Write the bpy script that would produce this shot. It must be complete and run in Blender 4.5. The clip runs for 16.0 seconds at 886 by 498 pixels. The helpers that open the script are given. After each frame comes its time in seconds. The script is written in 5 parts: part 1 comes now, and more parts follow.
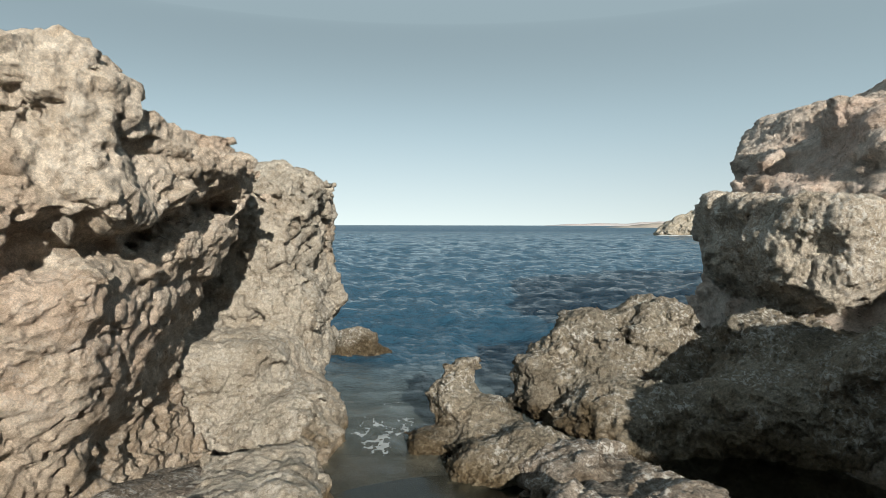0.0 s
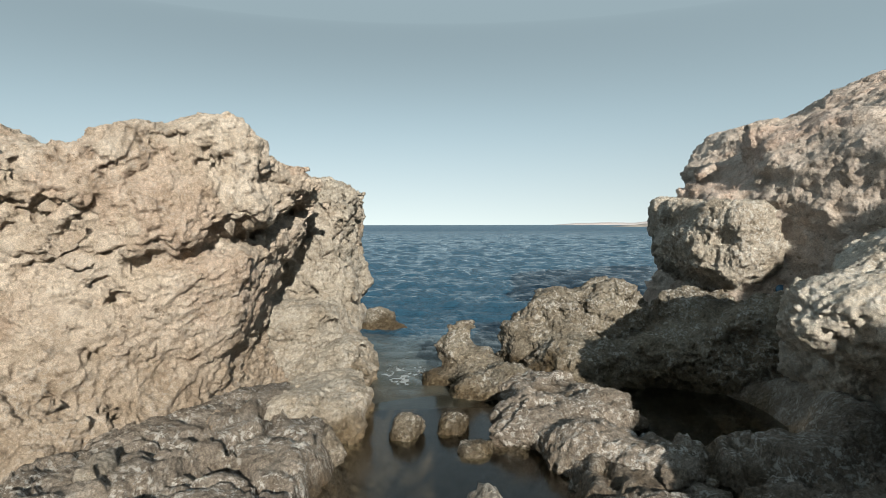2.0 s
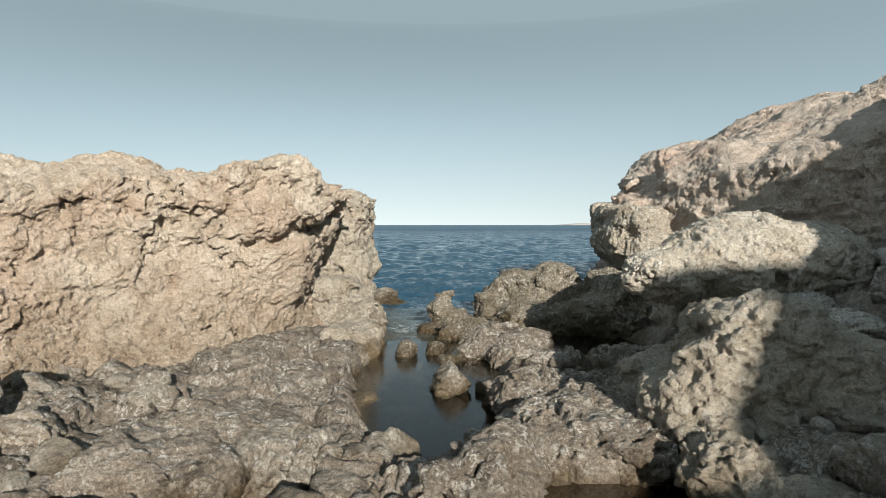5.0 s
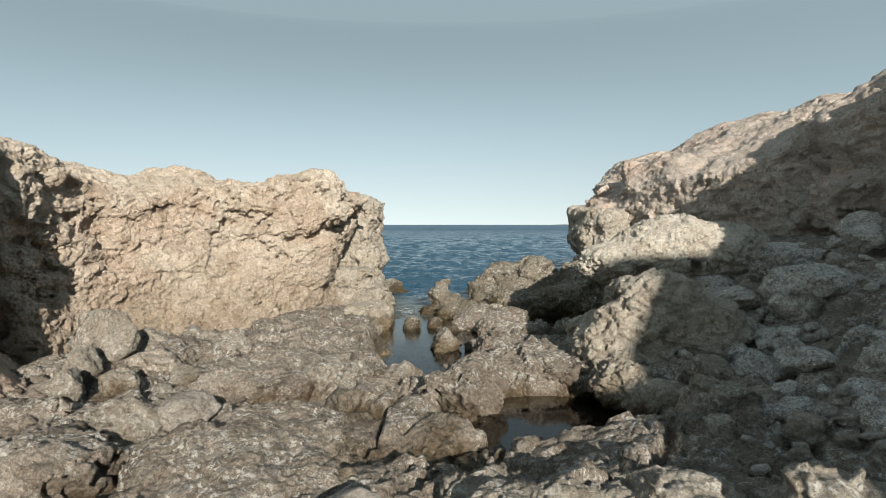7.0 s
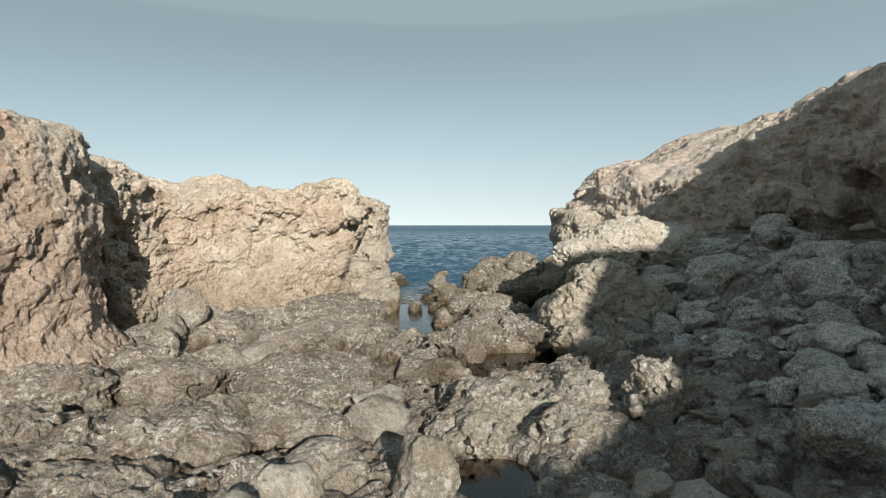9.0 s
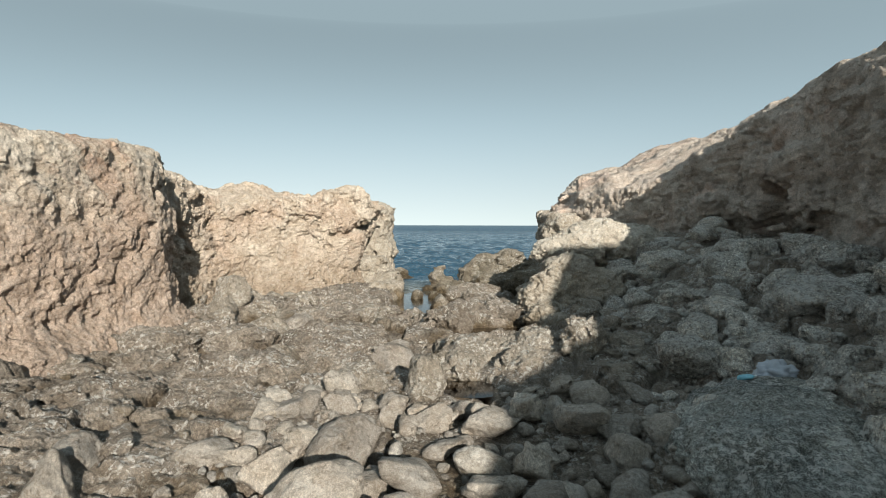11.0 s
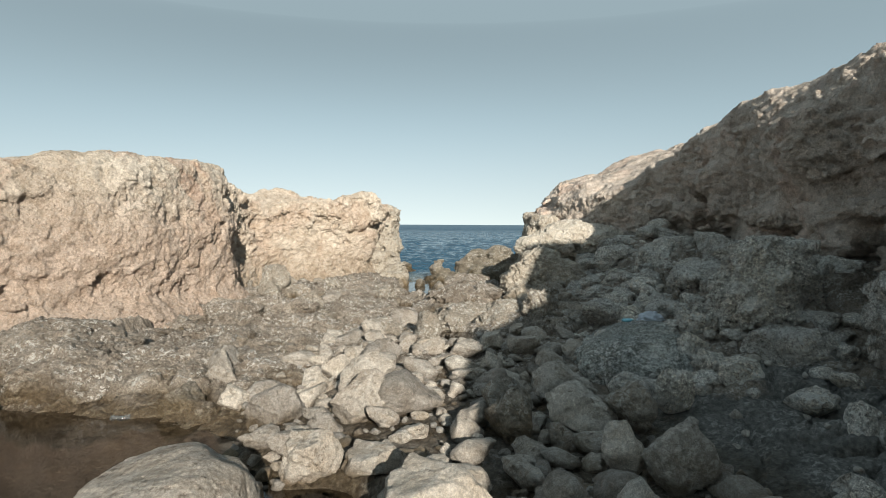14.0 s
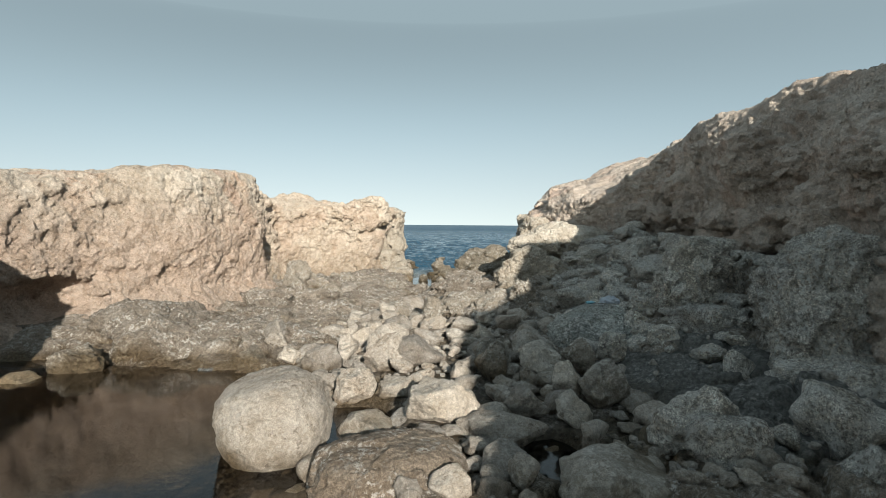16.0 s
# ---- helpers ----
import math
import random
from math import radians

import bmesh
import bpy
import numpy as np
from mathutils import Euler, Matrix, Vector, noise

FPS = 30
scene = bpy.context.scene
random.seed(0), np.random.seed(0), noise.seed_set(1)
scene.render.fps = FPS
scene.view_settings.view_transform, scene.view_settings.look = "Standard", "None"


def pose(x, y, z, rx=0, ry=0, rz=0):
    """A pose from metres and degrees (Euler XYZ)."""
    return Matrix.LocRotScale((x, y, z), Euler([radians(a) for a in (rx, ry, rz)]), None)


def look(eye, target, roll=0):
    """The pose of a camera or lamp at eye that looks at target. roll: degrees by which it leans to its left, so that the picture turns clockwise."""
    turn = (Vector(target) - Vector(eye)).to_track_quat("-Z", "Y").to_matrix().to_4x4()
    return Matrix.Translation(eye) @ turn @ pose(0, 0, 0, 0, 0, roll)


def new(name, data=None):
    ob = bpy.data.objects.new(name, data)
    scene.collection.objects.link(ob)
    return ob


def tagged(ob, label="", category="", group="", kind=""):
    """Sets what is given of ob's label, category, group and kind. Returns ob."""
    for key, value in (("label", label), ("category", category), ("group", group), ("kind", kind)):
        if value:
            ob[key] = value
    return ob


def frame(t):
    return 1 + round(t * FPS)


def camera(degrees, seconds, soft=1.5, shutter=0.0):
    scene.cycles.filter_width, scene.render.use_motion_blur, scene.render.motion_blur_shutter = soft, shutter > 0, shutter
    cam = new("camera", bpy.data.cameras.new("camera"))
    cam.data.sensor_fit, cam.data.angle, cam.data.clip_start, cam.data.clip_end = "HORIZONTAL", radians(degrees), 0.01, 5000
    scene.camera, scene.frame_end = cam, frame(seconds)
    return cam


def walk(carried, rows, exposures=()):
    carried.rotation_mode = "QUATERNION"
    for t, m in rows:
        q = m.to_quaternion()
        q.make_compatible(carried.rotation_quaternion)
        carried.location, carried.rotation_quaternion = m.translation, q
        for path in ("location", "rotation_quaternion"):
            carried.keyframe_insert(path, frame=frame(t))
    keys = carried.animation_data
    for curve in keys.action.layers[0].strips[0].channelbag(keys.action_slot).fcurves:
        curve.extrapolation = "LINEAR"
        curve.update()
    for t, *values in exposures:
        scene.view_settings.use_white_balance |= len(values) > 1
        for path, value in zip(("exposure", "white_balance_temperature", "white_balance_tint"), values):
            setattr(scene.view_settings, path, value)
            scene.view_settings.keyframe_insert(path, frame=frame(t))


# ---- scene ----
cam = camera(74.0, 16.0, soft=0.6)
PATH = [
    (0, (-0.058, 0.097, 1.349), (-0.128, 2.094, 1.268), 0.1),
    (0.5, (-0.013, -0.297, 1.353), (-0.09, 1.7, 1.271), -0.0),
    (1, (0.028, -0.714, 1.338), (-0.053, 1.283, 1.256), -0.3),
    (1.5, (0.025, -1.117, 1.343), (-0.061, 0.879, 1.261), -0.1),
    (2, (0.025, -1.515, 1.343), (-0.068, 0.481, 1.261), -0.1),
    (2.5, (0.066, -1.923, 1.342), (-0.028, 0.073, 1.26), 0.0),
    (3, (0.117, -2.305, 1.343), (0.022, -0.309, 1.262), -0.1),
    (3.5, (0.172, -2.712, 1.334), (0.077, -0.716, 1.252), -0.2),
    (4, (0.214, -3.121, 1.327), (0.12, -1.125, 1.245), -0.1),
    (6.5, (0.408, -5.248, 1.312), (0.311, -3.252, 1.23), 0.0),
    (7, (0.42, -5.665, 1.318), (0.323, -3.669, 1.235), -0.0),
    (7.5, (0.438, -6.069, 1.314), (0.343, -4.073, 1.231), -0.0),
    (8, (0.437, -6.465, 1.302), (0.347, -4.469, 1.22), 0.0),
    (8.5, (0.444, -6.876, 1.301), (0.355, -4.88, 1.22), 0.0),
    (9, (0.503, -7.313, 1.303), (0.412, -5.316, 1.222), 0.0),
    (11.5, (0.651, -9.416, 1.314), (0.555, -7.42, 1.233), 0.2),
    (12, (0.667, -9.798, 1.327), (0.571, -7.802, 1.245), 0.3),
    (12.5, (0.71, -10.181, 1.325), (0.614, -8.185, 1.243), 0.2),
    (13, (0.753, -10.567, 1.311), (0.657, -8.571, 1.229), 0.2),
    (13.5, (0.772, -10.946, 1.313), (0.676, -8.95, 1.231), 0.3),
    (14, (0.792, -11.332, 1.316), (0.696, -9.336, 1.233), 0.3),
    (14.5, (0.813, -11.732, 1.328), (0.717, -9.736, 1.245), 0.3),
    (15, (0.83, -12.141, 1.327), (0.735, -10.145, 1.244), 0.3),
    (15.5, (0.832, -12.547, 1.33), (0.736, -10.551, 1.247), 0.3),
    (16, (0.853, -12.946, 1.339), (0.756, -10.95, 1.257), 0.4),
]
walk(cam, [(t, look(eye, target, roll)) for t, eye, target, roll in PATH],
     exposures=[(0, 0.62, 6500, 5), (16, 0.62, 6500, 5)])

# ---- light ----
SUN_ELEVATION, SUN_AZIMUTH = 18.5, 17.0      # the sun stands behind the camera, a little to its right
world = bpy.data.worlds.new("world")
scene.world = world
world.use_nodes = True
wt = world.node_tree
sky = wt.nodes.new("ShaderNodeTexSky")
sky.sky_type, sky.sun_disc = "NISHITA", False
sky.sun_elevation, sky.sun_rotation = radians(SUN_ELEVATION), radians(180 - SUN_AZIMUTH)
sky.air_density, sky.dust_density, sky.ozone_density = 1.0, 3.0, 1.6
coord, lift = wt.nodes.new("ShaderNodeTexCoord"), wt.nodes.new("ShaderNodeMapping")
lift.inputs["Location"].default_value, lift.inputs["Scale"].default_value = (0, 0, 0.36), (1, 1, 2.0)   # clear air down to the horizon
wt.links.new(coord.outputs["Generated"], lift.inputs["Vector"])
wt.links.new(lift.outputs[0], sky.inputs["Vector"])
pale = wt.nodes.new("ShaderNodeHueSaturation")
pale.inputs["Saturation"].default_value = 0.47
wt.links.new(sky.outputs[0], pale.inputs["Color"])
tint = wt.nodes.new("ShaderNodeMix")
tint.data_type, tint.blend_type = "RGBA", "MULTIPLY"
tint.inputs[0].default_value = 1.0
rise, up, milky = wt.nodes.new("ShaderNodeSeparateXYZ"), wt.nodes.new("ShaderNodeMapRange"), wt.nodes.new("ShaderNodeMix")
wt.links.new(coord.outputs["Generated"], rise.inputs[0])
wt.links.new(rise.outputs[2], up.inputs[0])
up.interpolation_type, up.inputs[1].default_value, up.inputs[2].default_value = "SMOOTHSTEP", -0.05, 0.20
milky.data_type = "RGBA"                      # milky and a little pink low over the sea
milky.inputs[6].default_value, milky.inputs[7].default_value = (0.87, 0.82, 0.68, 1), (0.90, 1.0, 0.92, 1)
wt.links.new(up.outputs[0], milky.inputs[0])
wt.links.new(milky.outputs[2], tint.inputs[7])
wt.links.new(pale.outputs[0], tint.inputs[6])
wt.links.new(tint.outputs[2], wt.nodes["Background"].inputs[0])
wt.nodes["Background"].inputs[1].default_value = 0.222
sun = new("sun", bpy.data.lights.new("sun", "SUN"))
sun.data.energy, sun.data.angle, sun.data.color = 5.0, radians(0.55), (1.0, 0.915, 0.82)
sa, se = radians(SUN_AZIMUTH), radians(SUN_ELEVATION)
sun.matrix_world = look((40 * math.sin(sa), -40 * math.cos(sa), 40 * math.tan(se)), (0, 0, 0))

# ---- noise ----
F = np.float32
_rs = np.random.RandomState(11)
LATTICE = _rs.rand(64, 64, 64).astype(F)
JITTER = _rs.rand(32, 32, 32, 3).astype(F)


def vnoise(p):
    """Smooth noise, 0 to 1, at rows of points."""
    i = np.floor(p).astype(np.int32)
    f = (p - i).astype(F)
    f = f * f * (3 - 2 * f)
    i &= 63
    j = (i + 1) & 63
    x0, y0, z0, x1, y1, z1 = i[:, 0], i[:, 1], i[:, 2], j[:, 0], j[:, 1], j[:, 2]
    fx, fy, fz = f[:, 0], f[:, 1], f[:, 2]
    a = LATTICE[x0, y0, z0] * (1 - fx) + LATTICE[x1, y0, z0] * fx
    b = LATTICE[x0, y1, z0] * (1 - fx) + LATTICE[x1, y1, z0] * fx
    c = LATTICE[x0, y0, z1] * (1 - fx) + LATTICE[x1, y0, z1] * fx
    d = LATTICE[x0, y1, z1] * (1 - fx) + LATTICE[x1, y1, z1] * fx
    return (a * (1 - fy) + b * fy) * (1 - fz) + (c * (1 - fy) + d * fy) * fz


TURN3 = np.array(Euler((0.6, 0.9, 0.4)).to_matrix(), dtype=F)


def fbm(p, octaves=4, gain=0.5, ridged=False):
    """Fractal noise about zero, from -0.5 to 0.5 or so."""
    total, amp, norm = np.zeros(len(p), F), 1.0, 0.0
    q = np.asarray(p, F)
    for _ in range(octaves):
        n = vnoise(q) - 0.5
        if ridged:
            n = 0.5 - 2 * np.abs(n)
        total += amp * n
        norm += amp
        amp *= gain
        q = (q @ TURN3) * F(2.07) + F(17.3)
    return total / norm * 1.6


def worley(p):
    """Distances to the nearest and the second nearest of scattered points, one to a unit cell."""
    return cell_noise(p, False)[:2]


def cell_noise(p, plates=True):
    """As worley, and a plate to each cell: a level of its own, tilted its own way."""
    p = np.asarray(p, F)
    i = np.floor(p).astype(np.int32)
    f1 = np.full(len(p), 9.0, F)
    f2 = f1.copy()
    level = np.zeros(len(p), F)
    for dx in (-1, 0, 1):
        for dy in (-1, 0, 1):
            for dz in (-1, 0, 1):
                c = i + np.array((dx, dy, dz), np.int32)
                k = c & 31
                jit = JITTER[k[:, 0], k[:, 1], k[:, 2]]
                q = c + jit - p
                d = np.einsum("ij,ij->i", q, q)
                if plates:
                    nearer = d < f1
                    own = JITTER[k[:, 1], k[:, 2], k[:, 0]] - F(0.5)
                    level = np.where(nearer, own[:, 0] + 1.3 * np.einsum("ij,ij->i", own[:, [1, 2, 0]], q), level)
                f2 = np.minimum(f2, np.maximum(f1, d))
                f1 = np.minimum(f1, d)
    return np.sqrt(f1), np.sqrt(f2), level


def step(a, b, x):
    t = np.clip((x - a) / (b - a), 0, 1)
    return t * t * (3 - 2 * t)


# ---- meshes ----
def mesh_from(name, verts, faces, material, smooth=True):
    """One mesh from an array of points and an array of quads or triangles."""
    me = bpy.data.meshes.new(name)
    n, k = faces.shape
    me.vertices.add(len(verts))
    me.vertices.foreach_set("co", np.ascontiguousarray(verts, F).ravel())
    me.loops.add(n * k)
    me.loops.foreach_set("vertex_index", np.ascontiguousarray(faces, np.int32).ravel())
    me.polygons.add(n)
    me.polygons.foreach_set("loop_start", np.arange(0, n * k, k, dtype=np.int32))
    me.polygons.foreach_set("use_smooth", np.full(n, smooth))
    me.update(calc_edges=True)
    me.validate()
    if material:
        me.materials.append(material)
    return me


def vertex_normals(v, f):
    n = np.cross(v[f[:, 2]] - v[f[:, 0]], v[f[:, -1]] - v[f[:, 1]])
    out = np.stack([sum(np.bincount(f[:, c], n[:, a], len(v)) for c in range(f.shape[1])) for a in range(3)], 1)
    return (out / (np.linalg.norm(out, axis=1, keepdims=True) + 1e-9)).astype(F)


def split_quads(v, f):
    """Each quad into four."""
    e = np.concatenate([f[:, [a, (a + 1) % 4]] for a in range(4)])
    e.sort(axis=1)
    key, back = np.unique(e[:, 0].astype(np.int64) * len(v) + e[:, 1], return_inverse=True)
    mid = (v[key // len(v)] + v[key % len(v)]) / 2
    m = len(v) + back.reshape(4, -1).T
    c = len(v) + len(key) + np.arange(len(f))
    quads = [np.stack([f[:, a], m[:, a], c, m[:, a - 1]], 1) for a in range(4)]
    return np.concatenate([v, mid, v[f].mean(1)]).astype(F), np.concatenate(quads)


def split_some(v, f, share):
    """The quads of a share into four, the rest as they are; also the pairs of points that the seam's middles lie between."""
    kept, cut = f[~share], f[share]
    if not len(cut):
        return v, f, np.zeros((0, 3), np.int64)
    e = np.sort(np.concatenate([cut[:, [a, (a + 1) % 4]] for a in range(4)]), axis=1)
    key, times = np.unique(e[:, 0].astype(np.int64) * len(v) + e[:, 1], return_counts=True)
    w, quads = split_quads(v, cut)
    rim = np.flatnonzero(times == 1)
    seam = np.stack([len(v) + rim, key[rim] // len(v), key[rim] % len(v)], 1)
    return w, np.concatenate([kept, quads]), seam


LANE = np.array([(0.0, 0.0, 1.3), (0.2, -3.0, 1.3), (0.4, -6.0, 1.3), (0.6, -9.5, 1.3), (0.85, -12.9, 1.3)], F)     # the way along the beach


def towards_lane(v, f, reach):
    """Quads that face the way along the beach, stand over the water and lie within reach of it."""
    c = v[f].mean(1)
    n = np.cross(v[f[:, 2]] - v[f[:, 0]], v[f[:, 3]] - v[f[:, 1]])
    n /= np.linalg.norm(n, axis=1, keepdims=True) + 1e-9
    facing, near = np.zeros(len(f), bool), np.zeros(len(f), bool)
    for spot in LANE:
        ray = spot - c
        far = np.linalg.norm(ray, axis=1)
        facing |= np.einsum("ij,ij->i", n, ray) > -0.25 * far
        near |= far < reach
    return facing & near & (c[:, 2] > np.maximum(ground_level(c[:, 0], c[:, 1]) - 0.15, -0.3))


EDGES = [((0, 0, 0), (1, 0, 0)), ((0, 1, 0), (1, 1, 0)), ((0, 0, 1), (1, 0, 1)), ((0, 1, 1), (1, 1, 1)),
         ((0, 0, 0), (0, 1, 0)), ((1, 0, 0), (1, 1, 0)), ((0, 0, 1), (0, 1, 1)), ((1, 0, 1), (1, 1, 1)),
         ((0, 0, 0), (0, 0, 1)), ((1, 0, 0), (1, 0, 1)), ((0, 1, 0), (0, 1, 1)), ((1, 1, 0), (1, 1, 1))]


def surface(value, low, cell):
    """The surface where a field on a grid passes zero: points and quads."""
    inside = value < 0
    corner = sum(inside[a:inside.shape[0] - 1 + a, b:inside.shape[1] - 1 + b, c:inside.shape[2] - 1 + c].astype(np.int8)
                 for a in (0, 1) for b in (0, 1) for c in (0, 1))
    cells = np.argwhere((corner > 0) & (corner < 8))
    at = np.full(corner.shape, -1, np.int64)
    at[tuple(cells.T)] = np.arange(len(cells))
    place, count = np.zeros((len(cells), 3), F), np.zeros(len(cells), F)
    for a, b in EDGES:
        va, vb = value[tuple((cells + a).T)], value[tuple((cells + b).T)]
        cross = (va < 0) != (vb < 0)
        t = np.where(cross, va / np.where(cross, va - vb, 1), 0)
        place += np.where(cross[:, None], np.array(a, F) + t[:, None] * (np.array(b, F) - np.array(a, F)), 0)
        count += cross
    verts = low + (cells + place / count[:, None]) * cell
    faces = []
    for axis in range(3):
        b, c = [(1, 2), (2, 0), (0, 1)][axis]
        x0 = [slice(None)] * 3
        x1 = [slice(None)] * 3
        x0[axis], x1[axis] = slice(0, -1), slice(1, None)
        here, there = inside[tuple(x0)], inside[tuple(x1)]
        edge = np.argwhere(here != there)
        edge = edge[(edge[:, b] > 0) & (edge[:, c] > 0) & (edge[:, b] < corner.shape[b]) & (edge[:, c] < corner.shape[c])]
        ub, uc = np.eye(3, dtype=int)[b], np.eye(3, dtype=int)[c]
        quad = np.stack([at[tuple((edge - o).T)] for o in (ub + uc, uc, 0 * ub, ub)], 1)
        flip = ~here[tuple(edge.T)]
        quad[flip] = quad[flip][:, ::-1]
        faces.append(quad)
    faces = np.concatenate(faces)
    return verts.astype(F), faces[(faces >= 0).all(1)]


def largest_piece(v, f):
    """Drops crumbs that hang in the air."""
    label = np.arange(len(v))
    a, b = f.ravel(), np.roll(f, 1, axis=1).ravel()
    while True:
        old = label.copy()
        low = np.minimum(label[a], label[b])
        np.minimum.at(label, a, low)
        np.minimum.at(label, b, low)
        for _ in range(4):
            label = label[label]
        if (label == old).all():
            break
    keep = label == np.bincount(label).argmax()
    index = np.cumsum(keep) - 1
    return v[keep], index[f[keep[f[:, 0]]]]


# ---- solid shapes, as distances at rows of points ----
def ellipsoid(p, x, y, z, rx, ry, rz, turn=0.0, tip=0.0):
    m = np.array(Euler((0, radians(tip), radians(turn))).to_matrix(), dtype=F)
    q = (p - np.array((x, y, z), F)) @ m
    r = np.array((rx, ry, rz), F)
    k0 = np.linalg.norm(q / r, axis=1)
    return k0 * (k0 - 1) / (np.linalg.norm(q / (r * r), axis=1) + 1e-6)


def block(p, x, y, z, rx, ry, rz, turn=0.0, tip=0.0, soft=0.12):
    m = np.array(Euler((0, radians(tip), radians(turn))).to_matrix(), dtype=F)
    q = np.abs((p - np.array((x, y, z), F)) @ m) - np.array((rx, ry, rz), F) + soft
    return np.linalg.norm(np.maximum(q, 0), axis=1) + np.minimum(q.max(1), 0) - soft


def outline(p, corners):
    """Distance to a plan outline, negative inside."""
    best, inside = np.full(len(p), 1e9, F), np.zeros(len(p), bool)
    x, y = p[:, 0], p[:, 1]
    for (ax, ay), (bx, by) in zip(corners, corners[1:] + corners[:1]):
        ex, ey = bx - ax, by - ay
        t = np.clip(((x - ax) * ex + (y - ay) * ey) / (ex * ex + ey * ey), 0, 1)
        best = np.minimum(best, (x - ax - t * ex) ** 2 + (y - ay - t * ey) ** 2)
        hit = ((ay > y) != (by > y)) & (x < ex * (y - ay) / (ey if abs(ey) > 1e-9 else 1e-9) + ax)
        inside ^= hit
    d = np.sqrt(best)
    return np.where(inside, -d, d).astype(F)


def heights(p, spots, soft=0.05):
    """A level that passes smoothly through a few spots (x, y, z)."""
    w = np.stack([1 / ((p[:, 0] - x) ** 2 + (p[:, 1] - y) ** 2 + soft) ** 1.5 for x, y, _ in spots], 1)
    return (w @ np.array([z for *_, z in spots], F)) / w.sum(1)


def smin(a, b, k):
    h = np.clip(0.5 + 0.5 * (b - a) / k, 0, 1)
    return b + (a - b) * h - k * h * (1 - h)


def smax(a, b, k):
    return -smin(-a, -b, k)


def cliff_shape(corners, spots, profile, k=0.2, soft=0.05):
    """A cliff: a plan outline, its top's level, and how far the face steps back (+) or hangs out (-) at given heights."""
    zs, back = [a for a, _ in profile], [b for _, b in profile]

    def shape(p):
        return smax(outline(p, corners) + np.interp(p[:, 2], zs, back).astype(F), (p[:, 2] - heights(p, spots, soft)) * 0.8, k)
    return shape


def carved_rock(name, shape, low, high, cell, material, rough=1.0, seed=0.0, dip=(0.25, 0.15), ledge=0.05, lump=0.10, pit=0.03,
                fine=0.03, big=0.22, split=1, bed_step=0.30, slab=0.0, slab_size=0.8, calm=None, wear=0, flat_top=0.6, grit=0.085, strata=0.0, crack=0.035, reach=4.2, chip=0.0, chip_flat=1.4):
    """A rock from a shape: broad swells, broken slabs, beds with ledges, knobs, holes, then a fine skin; calm tells where it is smooth."""
    low, high = np.array(low, F), np.array(high, F)
    n = np.ceil((high - low) / cell).astype(int) + 1
    axes = [low[a] + cell * np.arange(n[a], dtype=F) for a in range(3)]
    p = np.stack(np.meshgrid(*axes, indexing="ij"), -1).reshape(-1, 3).astype(F)
    d = shape(p).astype(F)
    near = np.flatnonzero(np.abs(d) < 0.5)
    q = p[near]
    up = np.gradient(d.reshape(n), float(cell), axis=2).reshape(-1)[near].astype(F)
    top = 1 - flat_top * step(0.45, 0.8, up)            # worn smoother on top
    if calm:
        top = top * calm(q)
    s = q + F(seed * 13.7)
    e = -big * rough * fbm(s * F(1.05), 2)
    warp = fbm(s * F(1.9), 2)
    bed = (q[:, 2] + dip[0] * q[:, 0] + dip[1] * q[:, 1]) / F(bed_step) + 2.6 * warp + seed
    saw = bed - np.floor(bed)
    e -= top * ledge * rough * (np.where(saw < 0.82, saw / 0.82, (1 - saw) / 0.18) - 0.5) * np.clip(1.2 + 3 * fbm(s * F(0.8) + F(5), 1), 0, 1.6)
    f1, f2, level = cell_noise(s / F(0.52) * np.array((1, 1, 1.5), F) + (warp * 1.1)[:, None])
    e -= top * lump * rough * (0.45 - 0.6 * f1 + 0.9 * level)
    e += top * lump * 0.6 * rough * np.exp(-((f2 - f1) / 0.08) ** 2)
    e -= top * grit * rough * fbm(s * F(3.9), 3, 0.55)
    if slab:
        c1, c2, level = cell_noise(s / F(slab_size) * np.array((1, 1, 1.9), F) + (0.8 * warp)[:, None] + F(4))
        e -= top * slab * level
        e += top * slab * 0.4 * np.exp(-((c2 - c1) / 0.05) ** 2)
    d[near] += e
    grid = d.reshape(n)
    for _ in range(wear):                          # rounds off horns and thin lips
        for a in range(3):
            g = np.moveaxis(grid, a, 0)
            g[1:-1] = (g[:-2] + 2 * g[1:-1] + g[2:]) / 4
    grid[[0, -1]] = np.maximum(grid[[0, -1]], 0.01)
    grid[:, [0, -1]] = np.maximum(grid[:, [0, -1]], 0.01)
    grid[:, :, [0, -1]] = np.maximum(grid[:, :, [0, -1]], 0.01)
    v, f = surface(grid, low, cell)
    v, f = largest_piece(v, f)
    seam = np.zeros((0, 3), np.int64)
    if split:
        rim = ((v[f].mean(1) < low + 1.2 * cell) | (v[f].mean(1) > high - 1.2 * cell)).any(1)      # the box's own sides stay plain
        v, f, seam = split_some(v, f, towards_lane(v, f, 99) & ~rim)
    nrm = vertex_normals(v, f)
    s = v + F(seed * 7.1)
    wob = 0.5 * fbm(s * F(4.3), 2)
    g1, g2, level = cell_noise(s / F(0.17) + wob[:, None])
    skin = fine * (1.5 * fbm(s * F(9), 4, 0.62) + 1.1 * level - 0.6 * np.exp(-((g2 - g1) / 0.10) ** 2))
    h1, h2, level = cell_noise(s / F(0.062) + wob[:, None])
    skin += fine * 0.6 * level
    bed = (s[:, 2] + dip[0] * s[:, 0] + dip[1] * s[:, 1]) / F(0.075) + 3.2 * wob
    saw = bed - np.floor(bed)
